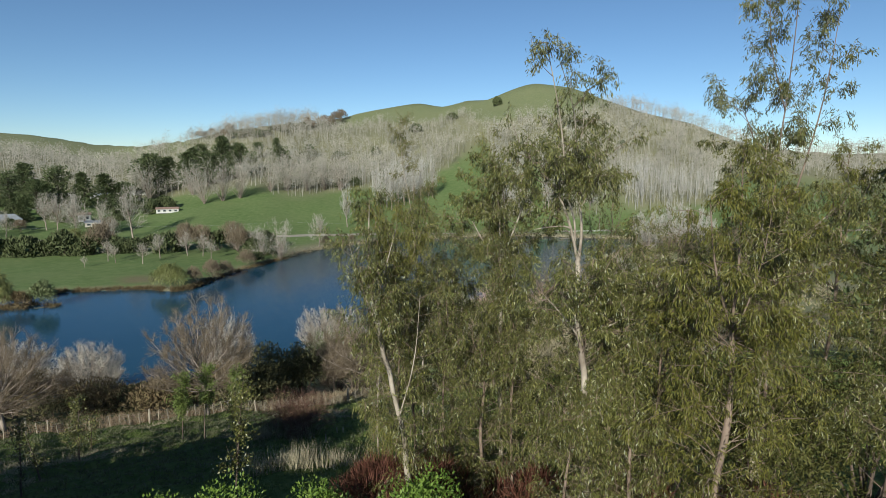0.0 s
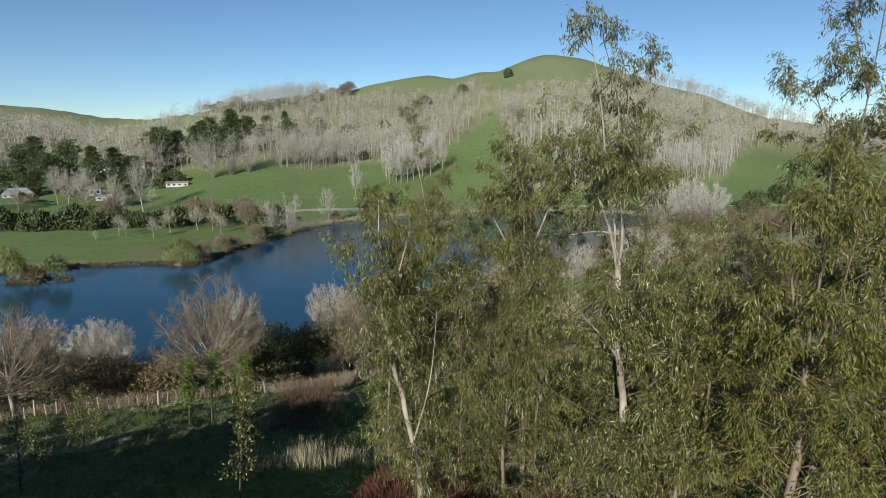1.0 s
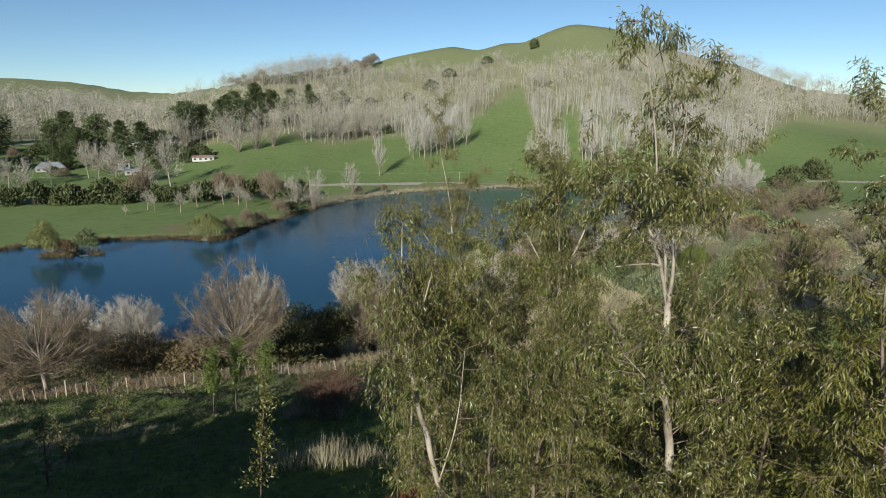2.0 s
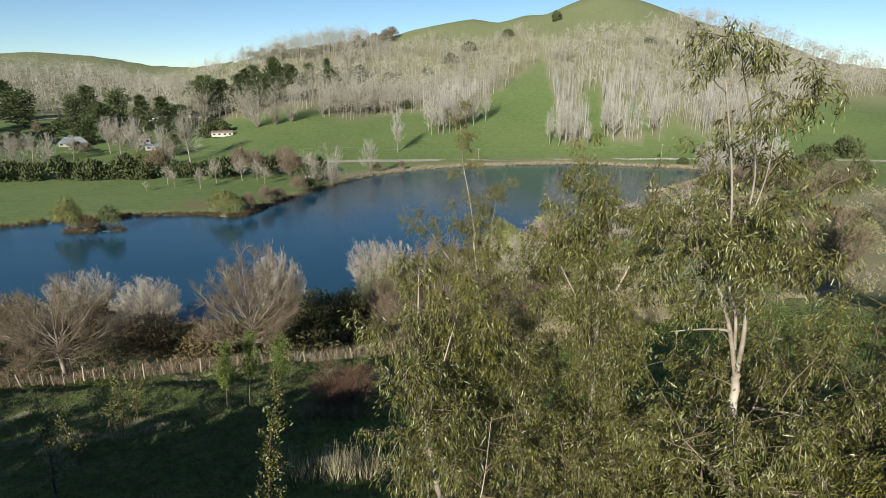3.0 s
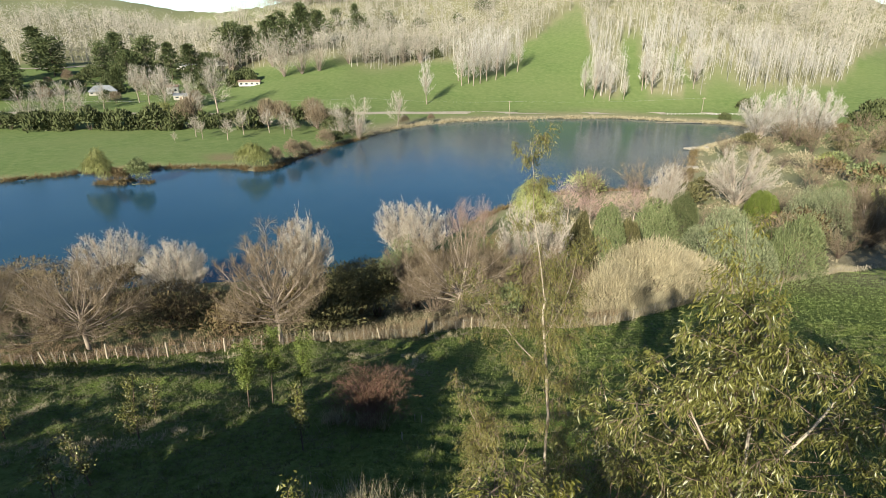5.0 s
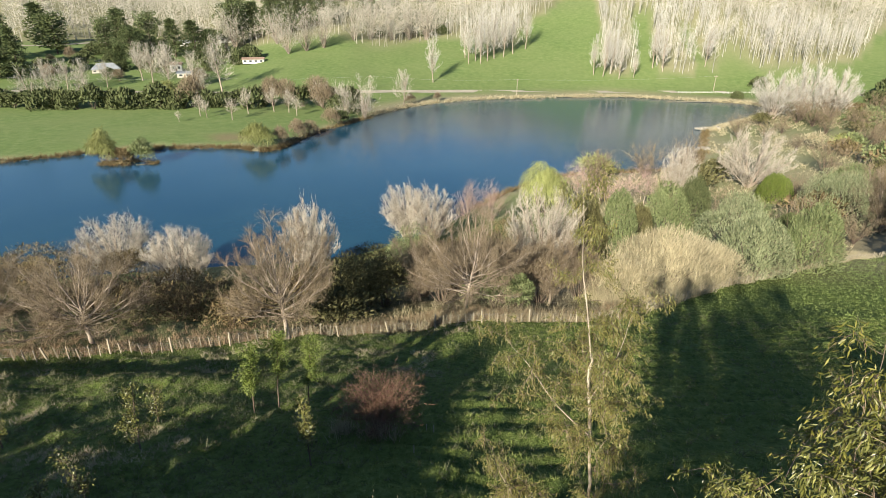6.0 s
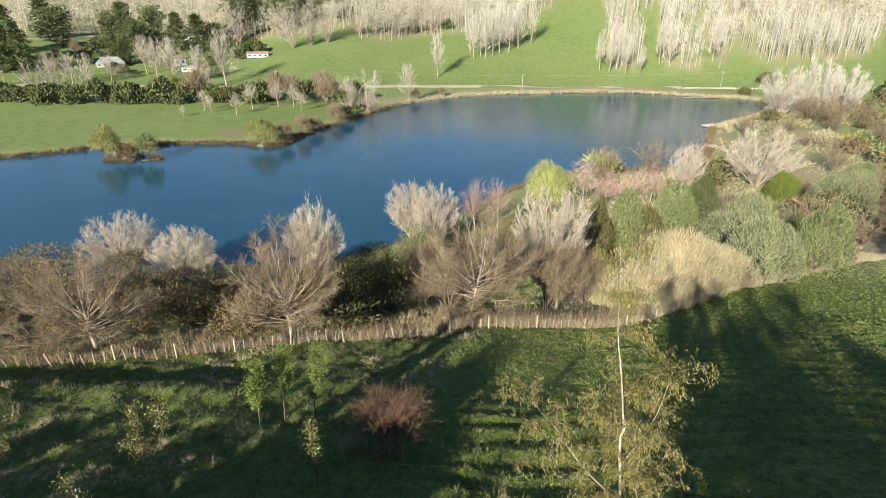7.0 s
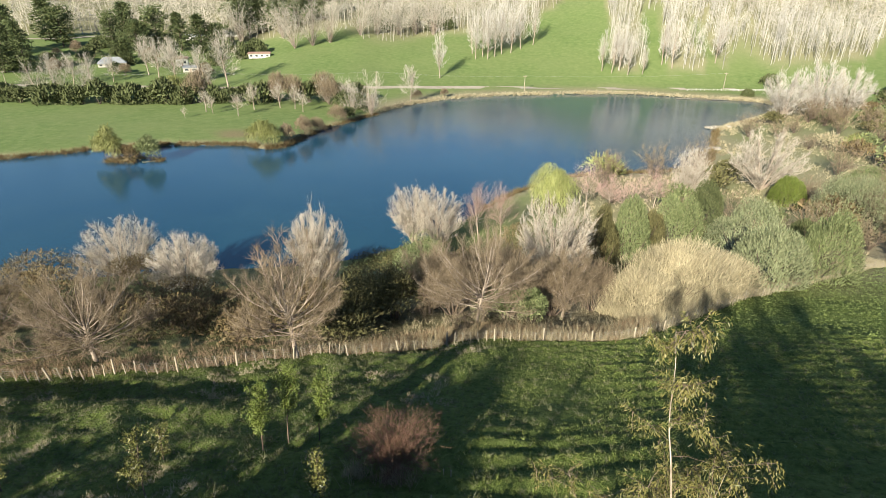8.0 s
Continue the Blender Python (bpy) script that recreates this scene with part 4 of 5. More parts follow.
place_bare("bare_tree", 76, 150, "tall bare brown shrub in the marsh", FT, M_BARK, M_TWIGBROWN, 88, height=17, R=8.5, radius=0.25, **{**OPEN, "many": True, "shoot": (1.4, 0.05), "twig": (0.8, 0.04)})
marsh = [place_bare("bare_shrub", 78, 150, "bare brown shrub thicket in the marsh", "marsh shrubs", M_BARKDARK, M_TWIGBROWN, 100 + i, height=9, R=5 + i, radius=0.15, **{**LIGHT, "many": True, "boughs": 28, "shoots": 7, "twigs": 5, "twig": (1.2, 0.08)}) for i in range(2)]
for i, m in enumerate((M_BUSHDARK, M_BUSH, M_BRAMBLE, M_YELLOWWILLOW, M_STRAW)):
    marsh.append(place_bush("marsh_bush", 70 + 9 * i, 165 + 8 * i, "low tangled olive and brown marsh bush", "marsh shrubs", m, 130 + i, (5, 4.4, 5), 520, (1.1, 0.42) if i < 3 else (1.3, 0.2), lumps=10))
for i in range(150):
    x, y = rng.uniform(8, 180), rng.uniform(122, 335)
    if shore_distance(x, y)[0] > 3.5 and y > 112 + 0.55 * x - 0.0025 * x * x:
        k = int(rng.choice(7, p=(0.24, 0.2, 0.22, 0.14, 0.13, 0.02, 0.05)))
        copy_thing(marsh[k], pose(x, y, gz(x, y), 0, 0, rng.uniform(0, 360)) @ Matrix.Scale(rng.uniform(0.7, 1.5), 4))

# undergrowth behind the fence
for i, (x, y, rx, ry, h, m) in enumerate(((-38.9, 54, 7, 4, 3.2, M_BRAMBLE), (-46, 52, 6, 4, 4.0, M_BRAMBLE), (-33, 55, 4.5, 4, 3.4, M_BUSHDARK), (-21.4, 58, 3.6, 3.6, 8.0, M_BUSHDARK), (-18.5, 62, 3.4, 3.4, 6.5, M_BUSHDARK),
                                          (-27, 60, 4.5, 4, 5.5, M_BRAMBLE), (-12.5, 72, 5, 5, 8, M_BRAMBLE), (-6.5, 66, 3.5, 3.2, 4.6, M_BUSH), (-3.4, 63.5, 1.5, 1.5, 4.2, M_BUSH), (-20, 80, 5, 5, 8, M_BUSH), (-58, 55, 7, 5, 5, M_BRAMBLE), (-66, 62, 8, 6, 6, M_BRAMBLE),
                                          (-24.5, 66, 4, 4, 4.5, M_BUSHDARK), (-45, 62, 7, 5, 3, M_BRAMBLE), (-62, 74, 6, 5, 5, M_BRAMBLE), (-30, 90, 6, 6, 5, M_BUSHDARK), (-26, 104, 6, 6, 6, M_BUSH), (3, 100, 5, 5, 10, M_BRAMBLE), (-8, 104, 6, 6, 10, M_BRAMBLE))):
    place_bush("undergrowth", x, y, "dark tangled undergrowth behind the fence" if m is not M_BUSH else "grey-green leafy shrub behind the fence", "undergrowth", m, 170 + i, (rx, ry, h), 3100, (0.38, 0.12), lumps=13)


for i, (x, y, rx, h) in enumerate(((-12.5, 65, 4.2, 7.5), (-6.0, 66.5, 4.0, 8.0), (-1.5, 69, 3.6, 7.5), (-9.5, 71, 5.0, 9.0), (-16, 70, 4.0, 7.0), (3.2, 72, 3.0, 6.5))):
    place_bush("twiggy_thicket", x, y, "dense leafless thicket of fine brown twigs", "twiggy thickets", M_TWIGBROWN, 150 + i, (rx, rx * 0.85, h), 5200, (0.8, 0.04), lumps=14, lift=0.9)
thicket = [place_bush("bramble", -30, 52 + 4 * i, "tangled brown bramble thicket behind the fence", "bramble thickets", m, 190 + i, (3.6, 3.0, 3.6), 760, (0.56, 0.17), lumps=11) for i, m in enumerate((M_BRAMBLE, M_BUSHDARK))]
for i in range(46):
    x = rng.uniform(-72, -17)
    y = float(np.interp(x, [-95, -60, -42.4, -28, -15], [12, 29.5, 37.6, 44.1, 51])) + rng.uniform(5.5, 26)
    copy_thing(thicket[int(rng.random() < 0.45)], pose(x, y, gz(x, y), 0, 0, rng.uniform(0, 360)) @ Matrix.Scale(rng.uniform(0.5, 0.85) if x < -28 else rng.uniform(0.7, 1.2), 4))


def blade_field(name, label, category, xs, ys, length, width, per, m, seed, bend=0.0, splay=0.5):
    """Tufts of blades rooted on the ground, joined."""
    g = np.random.default_rng(seed)
    z = ground(xs, ys)
    c = np.repeat(np.stack([xs, ys, z - 0.03], 1), per, 0)
    n = len(c)
    size = np.repeat(length * g.uniform(0.6, 1.3, len(xs)), per)
    p = c + g.normal(size=(n, 3)) * (size * 0.16)[:, None] * [1, 1, 0]
    w = unit(g.normal(size=(n, 3)) * [splay, splay, 0.1] + [0, 0, 1])
    v, f = blades(p, w, size * g.uniform(0.6, 1.15, n), width, g, bend)
    return tagged(new(name, mesh(name, v, f, m)), label, category, kind="stuff")


def fence_y_at(x):
    return np.interp(x, [p[0] for p in FENCE], [p[1] for p in FENCE])


xs, ys = rng.uniform(5, 170, 9000), rng.uniform(112, 340, 9000)
keep = (shore_distance(xs, ys) > 1.5) & (ys > 108 + 0.55 * xs - 0.0025 * xs * xs) & (vnoise(xs / 14, ys / 14, 17) > -0.35)
blade_field("marsh_grass", "straw and olive rank grass over the marsh", "grass", xs[keep], ys[keep], 1.3, 0.14, 7, M_STRAW, 204, splay=0.6)
# long dry grass beside the fence and on the bank
xs = rng.uniform(-62, 62, 9000)
ys = fence_y_at(xs) + 0.3 + rng.exponential(2.6, 9000)
east = xs > -18 + rng.normal(size=9000) * 4
blade_field("dry_grass", "long straw-coloured grass along the fence", "grass", xs[east], ys[east], 1.0, 0.035, 7, M_STRAW, 201)
blade_field("brown_grass", "short brown rank grass along the fence", "grass", xs[~east], ys[~east], 0.55, 0.035, 7, M_STRAWRED, 206)
xs = rng.uniform(-18, 9, 2200)
ys = fence_y_at(xs) + 0.3 + rng.uniform(0, 5, 2200)
blade_field("rusty_grass", "rust-brown rank grass behind the fence", "grass", xs, ys, 0.95, 0.04, 7, M_STRAWRED, 202)
a, k = rng.uniform(0, 6.283, 4000), np.sqrt(rng.random(4000))
xs, ys = 15 + 10.0 * k * np.cos(a) + 0.4 * 11 * k * np.sin(a), 77 + 11 * k * np.sin(a)
keep = ys > fence_y_at(xs) + 0.4
blade_field("reed_bank", "pale straw reeds below the fence", "grass", xs[keep], ys[keep], 1.8, 0.07, 8, M_STRAW, 203)
for i, (x, y, rx, ry, h) in enumerate(((13.5, 76.5, 7.0, 5.0, 8.2), (19.5, 83, 5.5, 4.5, 5.6), (8.5, 71, 4.2, 3.6, 5.2))):
    place_bush("reed_thicket", x, y, "dense rounded thicket of pale straw-coloured reeds", "straw thickets", M_STRAW, 205 + i, (rx, ry, h), 9000, (0.9, 0.06), lumps=18, lift=1.0)


# ---- fence ----
def box(cx, cy, cz, sx, sy, sz, bev=0.0):
    bm = bmesh.new()
    bmesh.ops.create_cube(bm, size=1, matrix=Matrix.LocRotScale((cx, cy, cz), None, (sx, sy, sz)))
    if bev:
        bmesh.ops.bevel(bm, geom=bm.edges[:], offset=bev, segments=1, affect="EDGES")
    return bm


def from_bm(name, bm, material):
    me = bpy.data.meshes.new(name)
    bm.to_mesh(me)
    bm.free()
    me.materials.append(material)
    return me


def fence_line():
    pts = chaikin(FENCE[1:], 2, closed=False)
    seg = np.linalg.norm(np.diff(pts, axis=0), axis=1)
    s = np.concatenate([[0], np.cumsum(seg)])
    k = np.arange(0, s[-1], 0.76)
    return np.interp(k, s, pts[:, 0]), np.interp(k, s, pts[:, 1])


def build_fence():
    fx, fy = fence_line()
    fz = ground(fx, fy)
    f = thing("fence", pose(0, 0, 0), "weathered post and batten wire fence across the slope", "fence")
    bm = bmesh.new()
    bmesh.ops.create_cone(bm, cap_ends=True, segments=7, radius1=0.085, radius2=0.075, depth=1.75, matrix=Matrix.Translation((0, 0, 0.475)))
    post = from_bm("post", bm, M_WOOD)
    batten = from_bm("batten", box(0, 0, 0.55, 0.075, 0.05, 1.06, 0.006), M_WOOD)
    g = np.random.default_rng(301)
    for i in range(len(fx)):
        big = i % 6 == 0
        ob = part("post" if big else "batten", post if big else batten, f)
        ob.matrix_local = pose(fx[i], fy[i], fz[i], g.normal() * 4, g.normal() * 4, g.uniform(0, 90)) @ Matrix.Diagonal((1, 1, g.uniform(0.92, 1.1), 1))
    for h in (0.25, 0.45, 0.65, 0.85, 1.02):
        t = Tubes()
        t.limb(np.stack([fx, fy + 0.04, fz + h], 1), np.full(len(fx), 0.004), 3)
        part("wire", t.mesh("wire", M_WIRE), f)


build_fence()

# ---- near slope ----
def sapling(x, y, h, r, label, m, seed, leaf=(0.13, 0.06), count=1500, clear=0.35):
    g = np.random.default_rng(seed)
    limbs = Tubes()
    stem = curve((0, 0, -0.1), (g.normal() * 0.05, g.normal() * 0.05, 1), h * 0.95, g, 0.04, 0.05, 7)
    limbs.limb(stem, np.linspace(0.045, 0.012, 8), 5)
    lb = []
    for i in range(26):
        p, d = along(stem, clear + (1 - clear) * g.random())
        k = p[2] / h
        b = curve(p, tilt_from(d, radians(g.uniform(25, 60)), g), r * (1.25 - 0.7 * k) * g.uniform(0.6, 1.1), g, 0.12, 0.1, 4)
        limbs.limb(b, np.linspace(0.014, 0.005, 5), 3)
        for _ in range(count // 26 // 6):
            q, _d = along(b, 0.15 + 0.85 * g.random())
            lb.append(q + g.normal(size=(6, 3)) * 0.12)
    lb = np.concatenate(lb)
    n = len(lb)
    t = thing("sapling", pose(x, y, gz(x, y)), label, "tree", "saplings on the slope")
    part("trunk", limbs.mesh("trunk", M_BARKDARK), t)
    part("foliage", bundle("foliage", [leaves(lb, unit(g.normal(size=(n, 3)) + [0, 0, 0.1]), leaf[0] * g.uniform(0.7, 1.3, n), leaf[1] * g.uniform(0.7, 1.3, n), g)], m), t)


YG = "young sapling with fresh yellow-green leaves"
sapling(-16.4, 31.4, 4.3, 1.25, YG, M_SAPLING, 310, count=2400)
sapling(-15.7, 32.8, 4.9, 1.3, YG, M_SAPLING, 311, count=2400)
sapling(-14.0, 33.2, 4.8, 1.25, YG, M_SAPLING, 312, count=2400)
sapling(-19.6, 26.6, 3.6, 1.0, "sparse young sapling with grey-olive leaves", M_GUM, 313, count=1100, clear=0.1)
sapling(-10.7, 26.6, 3.6, 0.9, "sparse young sapling with grey-olive leaves", M_GUM, 314, count=1100, clear=0.1)
sapling(-26.5, 25.5, 3.2, 0.9, "sparse young sapling with grey-olive leaves", M_GUM, 315, count=900, clear=0.1)
sapling(-18.2, 22.3, 2.8, 0.8, "thin sapling with pale grey leaves", M_GUM, 316, count=600, clear=0.15)
sapling(-16.6, 19.4, 3.2, 0.7, "thin sapling with pale grey leaves", M_GUM, 318, count=500, clear=0.15)
sapling(-21.2, 29.7, 2.6, 0.9, "sparse young sapling with grey-olive leaves", M_GUM, 319, count=700, clear=0.1)
sapling(-6.4, 16.8, 4.4, 0.9, "thin sapling with pale grey leaves", M_GUM, 317, count=1000, clear=0.1)

g = np.random.default_rng(320)
limbs, tw = bare_tree(g, height=2.6, radius=0.045, R=2.6, many=True, boughs=150, shoots=12, twigs=6, clear=0.1, mid=0.4, shoot=(0.2, 0.016), twig=(0.35, 0.011), up=0.25)
red = thing("red_shrub", pose(-9.0, 31.6, gz(-9.0, 31.6)), "rounded leafless shrub with red-brown stems", "bush")
part("stem", limbs.mesh("stem", M_BRAMBLE), red)
part("crown", bundle("crown", tw, M_REDBROWN), red)

for i, (x, y, r, h) in enumerate(((-3.2, 9.2, 1.4, 2.7), (-1.3, 9.3, 1.2, 2.6), (0.8, 9.0, 1.0, 2.5), (-4.8, 9.2, 1.3, 2.5), (-6.4, 9.6, 1.2, 2.2))):
    place_bush("leafy_shrub", x, y, "bright green broadleaf shrub in the sun", "shrubs below the gums", M_LEAFBRIGHT, 330 + i, (r, r, h), 5200, (0.085, 0.04), lumps=10)
for i, (x, y, r, h) in enumerate(((1.4, 12.3, 1.5, 1.8), (3.2, 12.0, 1.5, 1.6), (5.3, 11.2, 1.6, 1.7), (-0.8, 13.5, 1.3, 1.5), (7.5, 10, 1.6, 1.8), (-0.4, 11.3, 1.4, 2.3), (0.9, 11.2, 1.3, 2.2))):
    place_bush("rust_shrub", x, y, "low rust-brown scrub under the gum trees", "scrub under the gums", M_RUST, 340 + i, (r, r, h), 2600, (0.3, 0.02), lumps=9, lift=0.8)

# stake pair with wire at the foot of the slope's young planting
st = thing("marker_stake", pose(-6.4, 31.0, gz(-6.4, 31.0)), "pale short marker stakes with sagging wire", "stake")
for dx, dy in ((0, 0), (0.35, 0.1), (-0.1, -2.2)):
    z0 = gz(-6.4 + dx, 31 + dy) - gz(-6.4, 31.0)
    part("stake", from_bm("stake", box(dx, dy, z0 + 0.22, 0.05, 0.05, 0.5, 0.005), M_WOOD), st)

# turf
n = 60000
u = rng.random(n)
ys = 18 + 46 * u ** 0.9
xs = rng.uniform(-1, 1, n) * (10 + 0.85 * ys)
keep = ys < fence_y_at(xs) - 0.2
xs, ys = xs[keep], ys[keep]
lush = vnoise(xs / 5, ys / 4, 21) + 0.5 * vnoise(xs / 1.5, ys / 1.5, 22)
old = xs < -9 + 4 * vnoise(xs / 6, ys / 6, 23)
for name, label, pick, m, seed in (("turf", "rough green grass on the slope", (lush > -0.4) & ~old, M_GRASS, 350), ("old_turf", "rough olive tussocky grass on the slope", (lush > -0.4) & old, M_GRASSOLD, 356)):
    blade_field(name, label, "grass", xs[pick], ys[pick], 0.2, 0.034, 5, m, seed, splay=0.6)
# short turf on the right slope, in the grass colour brightened for sun
xs3, ys3 = rng.uniform(2, 75, 52000), rng.uniform(46, 135, 52000)
keep = (ys3 < fence_y_at(xs3) - 0.3) & (ys3 > 40 + 0.5 * xs3)
blade_field("short_turf", "short grazed grass, colour brightened for the sunlit slope", "grass", xs3[keep], ys3[keep], 0.2, 0.055, 4, M_GRASSSHORT, 355, splay=0.8)
xs2, ys2 = rng.uniform(-48, 30, 5200), rng.uniform(20, 62, 5200)
keep = ys2 < fence_y_at(xs2) - 0.3
blade_field("tussock_grass", "coarse olive grass tussocks on the slope", "grass", xs2[keep], ys2[keep], 0.4, 0.03, 12, M_GRASSOLD, 354, splay=0.9)
pick = (lush < -0.5) & (xs < -7)
blade_field("pale_tufts", "pale frosted dry grass tufts", "grass", xs[pick][:1500], ys[pick][:1500], 0.34, 0.025, 8, M_STRAW, 351, splay=0.5)


# pale reed clumps in the hollow
xs, ys = rng.normal(-6.2, 1.6, 160), rng.normal(22.2, 0.7, 160)
blade_field("pale_reeds", "pale dead reed clump in the hollow", "grass", xs, ys, 0.9, 0.025, 8, M_STRAW, 352, splay=0.25)
xs, ys = np.concatenate([rng.normal(-10.5, 0.3, 40), rng.normal(-8.6, 0.4, 40)]), np.concatenate([rng.normal(30.0, 0.25, 40), rng.normal(30.1, 0.25, 40)])
blade_field("straw_tussock", "pale straw tussocks at the red shrub", "grass", xs, ys, 0.9, 0.025, 9, M_STRAW, 353, splay=0.3)


# ---- far side of the lake ----
def poplar_arrays(g, h, low=False):
    """A slim bare tree for the far slopes: thin trunk and an oval haze of upswept shoots."""
    n = 46 if low else 44
    R, z0, a = h * (g.uniform(0.26, 0.4) if low else g.uniform(0.15, 0.23)), h * (0.58 if low else 0.64), h * 0.36
    q = unit(g.normal(size=(n, 3))) * g.uniform(0.25, 1.0, (n, 1))
    p = q * [R, R, a] + [0, 0, z0]
    way = unit(unit(q * [1, 1, 0.3]) * 0.6 + g.normal(size=(n, 3)) * 0.45 + [0, 0, 0.25 if low else 0.7])
    length = h * 0.13 * g.uniform(0.6, 1.3, n)
    b1 = blades(p - way * length[:, None] * 0.6, way, length, 0.26 if low else 0.17, g)
    t = Tubes()
    t.limb([(0, 0, -0.5), (0.1, 0, h * (0.35 if low else 0.5)), (0.1, 0.1, h * (0.6 if low else 0.93))], [0.22, 0.14, 0.03], 3)
    f = t.f[0]
    return b1, (t.v[0], np.concatenate([f[:, [0, 1, 2]], f[:, [0, 2, 3]]]))


def merged(variants, xs, ys, zs, scale, g):
    V, F, n = [], [], 0
    for x, y, z, s in zip(xs, ys, zs, scale):
        a = variants[g.integers(len(variants))]
        r = g.uniform(0, 6.283)
        c, q = math.cos(r), math.sin(r)
        rot = np.array([[c, -q, 0], [q, c, 0], [0, 0, 1]]).T
        for v, f in a:
            V.append(v @ rot * s + [x, y, z])
            F.append(f + n)
            n += len(v)
    return np.concatenate(V), np.concatenate(F)


g = np.random.default_rng(400)
variants = []
for i in range(8):
    variants.append(poplar_arrays(g, 17 + i))
cand = 26000
az, tt = radians(1) * rng.uniform(-47, 42, cand), rng.uniform(0.03, 1.03, cand)
foot, crest = np.interp(np.degrees(az), AZ, FOOT), np.interp(np.degrees(az), AZ, CREST)
rr = foot + tt * (crest - foot)
xs, ys = rr * np.sin(az), rr * np.cos(az)
keep = rng.random(cand) < woods_density(xs, ys) * rr / 900 * 0.44 * (1 + 1.2 * smooth(0.8, 0.9, tt) * smooth(-12, -15, np.degrees(az)) + 1.3 * smooth(0.42, 0.3, tt))
xs, ys = xs[keep], ys[keep]
bearing = np.degrees(az[keep])
far_scale = rng.uniform(0.6, 1.15, len(xs)) * (1.0 - 0.5 * smooth(0.4, 0.85, hill_share(xs, ys)[0]) * (1 - 0.75 * np.maximum(smooth(9, 13, bearing), smooth(-12, -16, bearing))))
high = hill_share(xs, ys)[0] + 0.1 * vnoise(xs / 40, ys / 40, 41) + 0.3 * smooth(-10, -18, np.degrees(np.arctan2(xs, ys))) > 0.36
bushy = [poplar_arrays(g, 14 + i, True) for i in range(8)]
for name, label, pick, kinds, m in (("bare_woods", "pale leafless poplar woods covering the hillside", ~high, variants, M_WOODS),
                                    ("scrub_woods", "low greyish leafless scrub woods along the crest", high, bushy, M_WOODSGREY)):
    V, F = merged(kinds, xs[pick], ys[pick], ground(xs[pick], ys[pick], False), far_scale[pick] * (1.25 if m is M_WOODSGREY else 1.0), g)
    tagged(new(name, mesh(name, V, F, m)), label, "woods", kind="stuff")


def far_tree(name, x, y, s, label, group, source):
    return copy_thing(source, pose(x, y, gz(x, y), 0, 0, rng.uniform(0, 360)) @ Matrix.Scale(s, 4)) if source else None


def conifer(x, y, h, r, seed, label="dark green pine tree", round_top=False):
    """A pine: tapering trunk, boughs in uneven tiers, needles in tufts towards the bough ends."""
    g = np.random.default_rng(seed)
    t = thing("pine_tree", pose(x, y, gz(x, y)), label, "tree", "dark pines by the houses")
    limbs = Tubes()
    limbs.limb([(0, 0, -0.5), (0.3, 0.2, h * 0.5), (0.2, 0, h * 0.97)], [0.4, 0.24, 0.05], 6)
    base, way = [], []
    low, n = (0.1 if round_top else 0.05), 48
    ph = g.uniform(0, 6.283, 3)
    for i in range(n):
        k = (i + g.random()) / n
        u = low + (1 - low) * k
        a = i * 2.4 + g.uniform(-0.5, 0.5)
        prof = math.sqrt(max(0.03, 1 - (1.7 * k - 0.75) ** 2)) if round_top else (1.03 - k) ** 0.72
        out = r * prof * g.uniform(0.55, 1.15) * (1 + 0.3 * math.sin(2 * a + ph[0]) * math.sin(9 * k + ph[1]))
        d = unit(np.array([math.cos(a), math.sin(a), g.uniform(-0.1, 0.3) + 0.5 * k]))
        p = np.array([0, 0, u * h * 0.97])
        limbs.limb([p, p + d * out * 0.9], [0.09, 0.02], 3)
        for c in range(3):
            q = p + d * out * (0.35 + 0.3 * c) + g.normal(size=3) * 0.3
            m = 16
            o = unit(g.normal(size=(m, 3))) * g.uniform(0.4, 1.0, (m, 1)) * [1.7, 1.7, 1.5]
            base.append(q + o)
            way.append(unit(o * [1, 1, 0.5] + d * 0.8 + [0, 0, 0.5] + g.normal(size=(m, 3)) * 0.4))
    base, way = np.concatenate(base), np.concatenate(way)
    part("trunk", limbs.mesh("trunk", M_BARKDARK), t)
    part("foliage", bundle("foliage", [leaves(base, way, g.uniform(0.9, 1.9, len(base)), 0.7, g)], M_PINE), t)
    return t


conifer(60, 75, 29, 8, 409)
pines = [conifer(-318, 297, 28, 8, 410), conifer(-316, 368, 26, 7.5, 411, "dark green pine with broad open crown", True), conifer(-288, 345, 15, 5, 412, "narrow dark green conifer"),
         conifer(-300, 372, 21, 9, 413, "low broad dark green pine", True)]
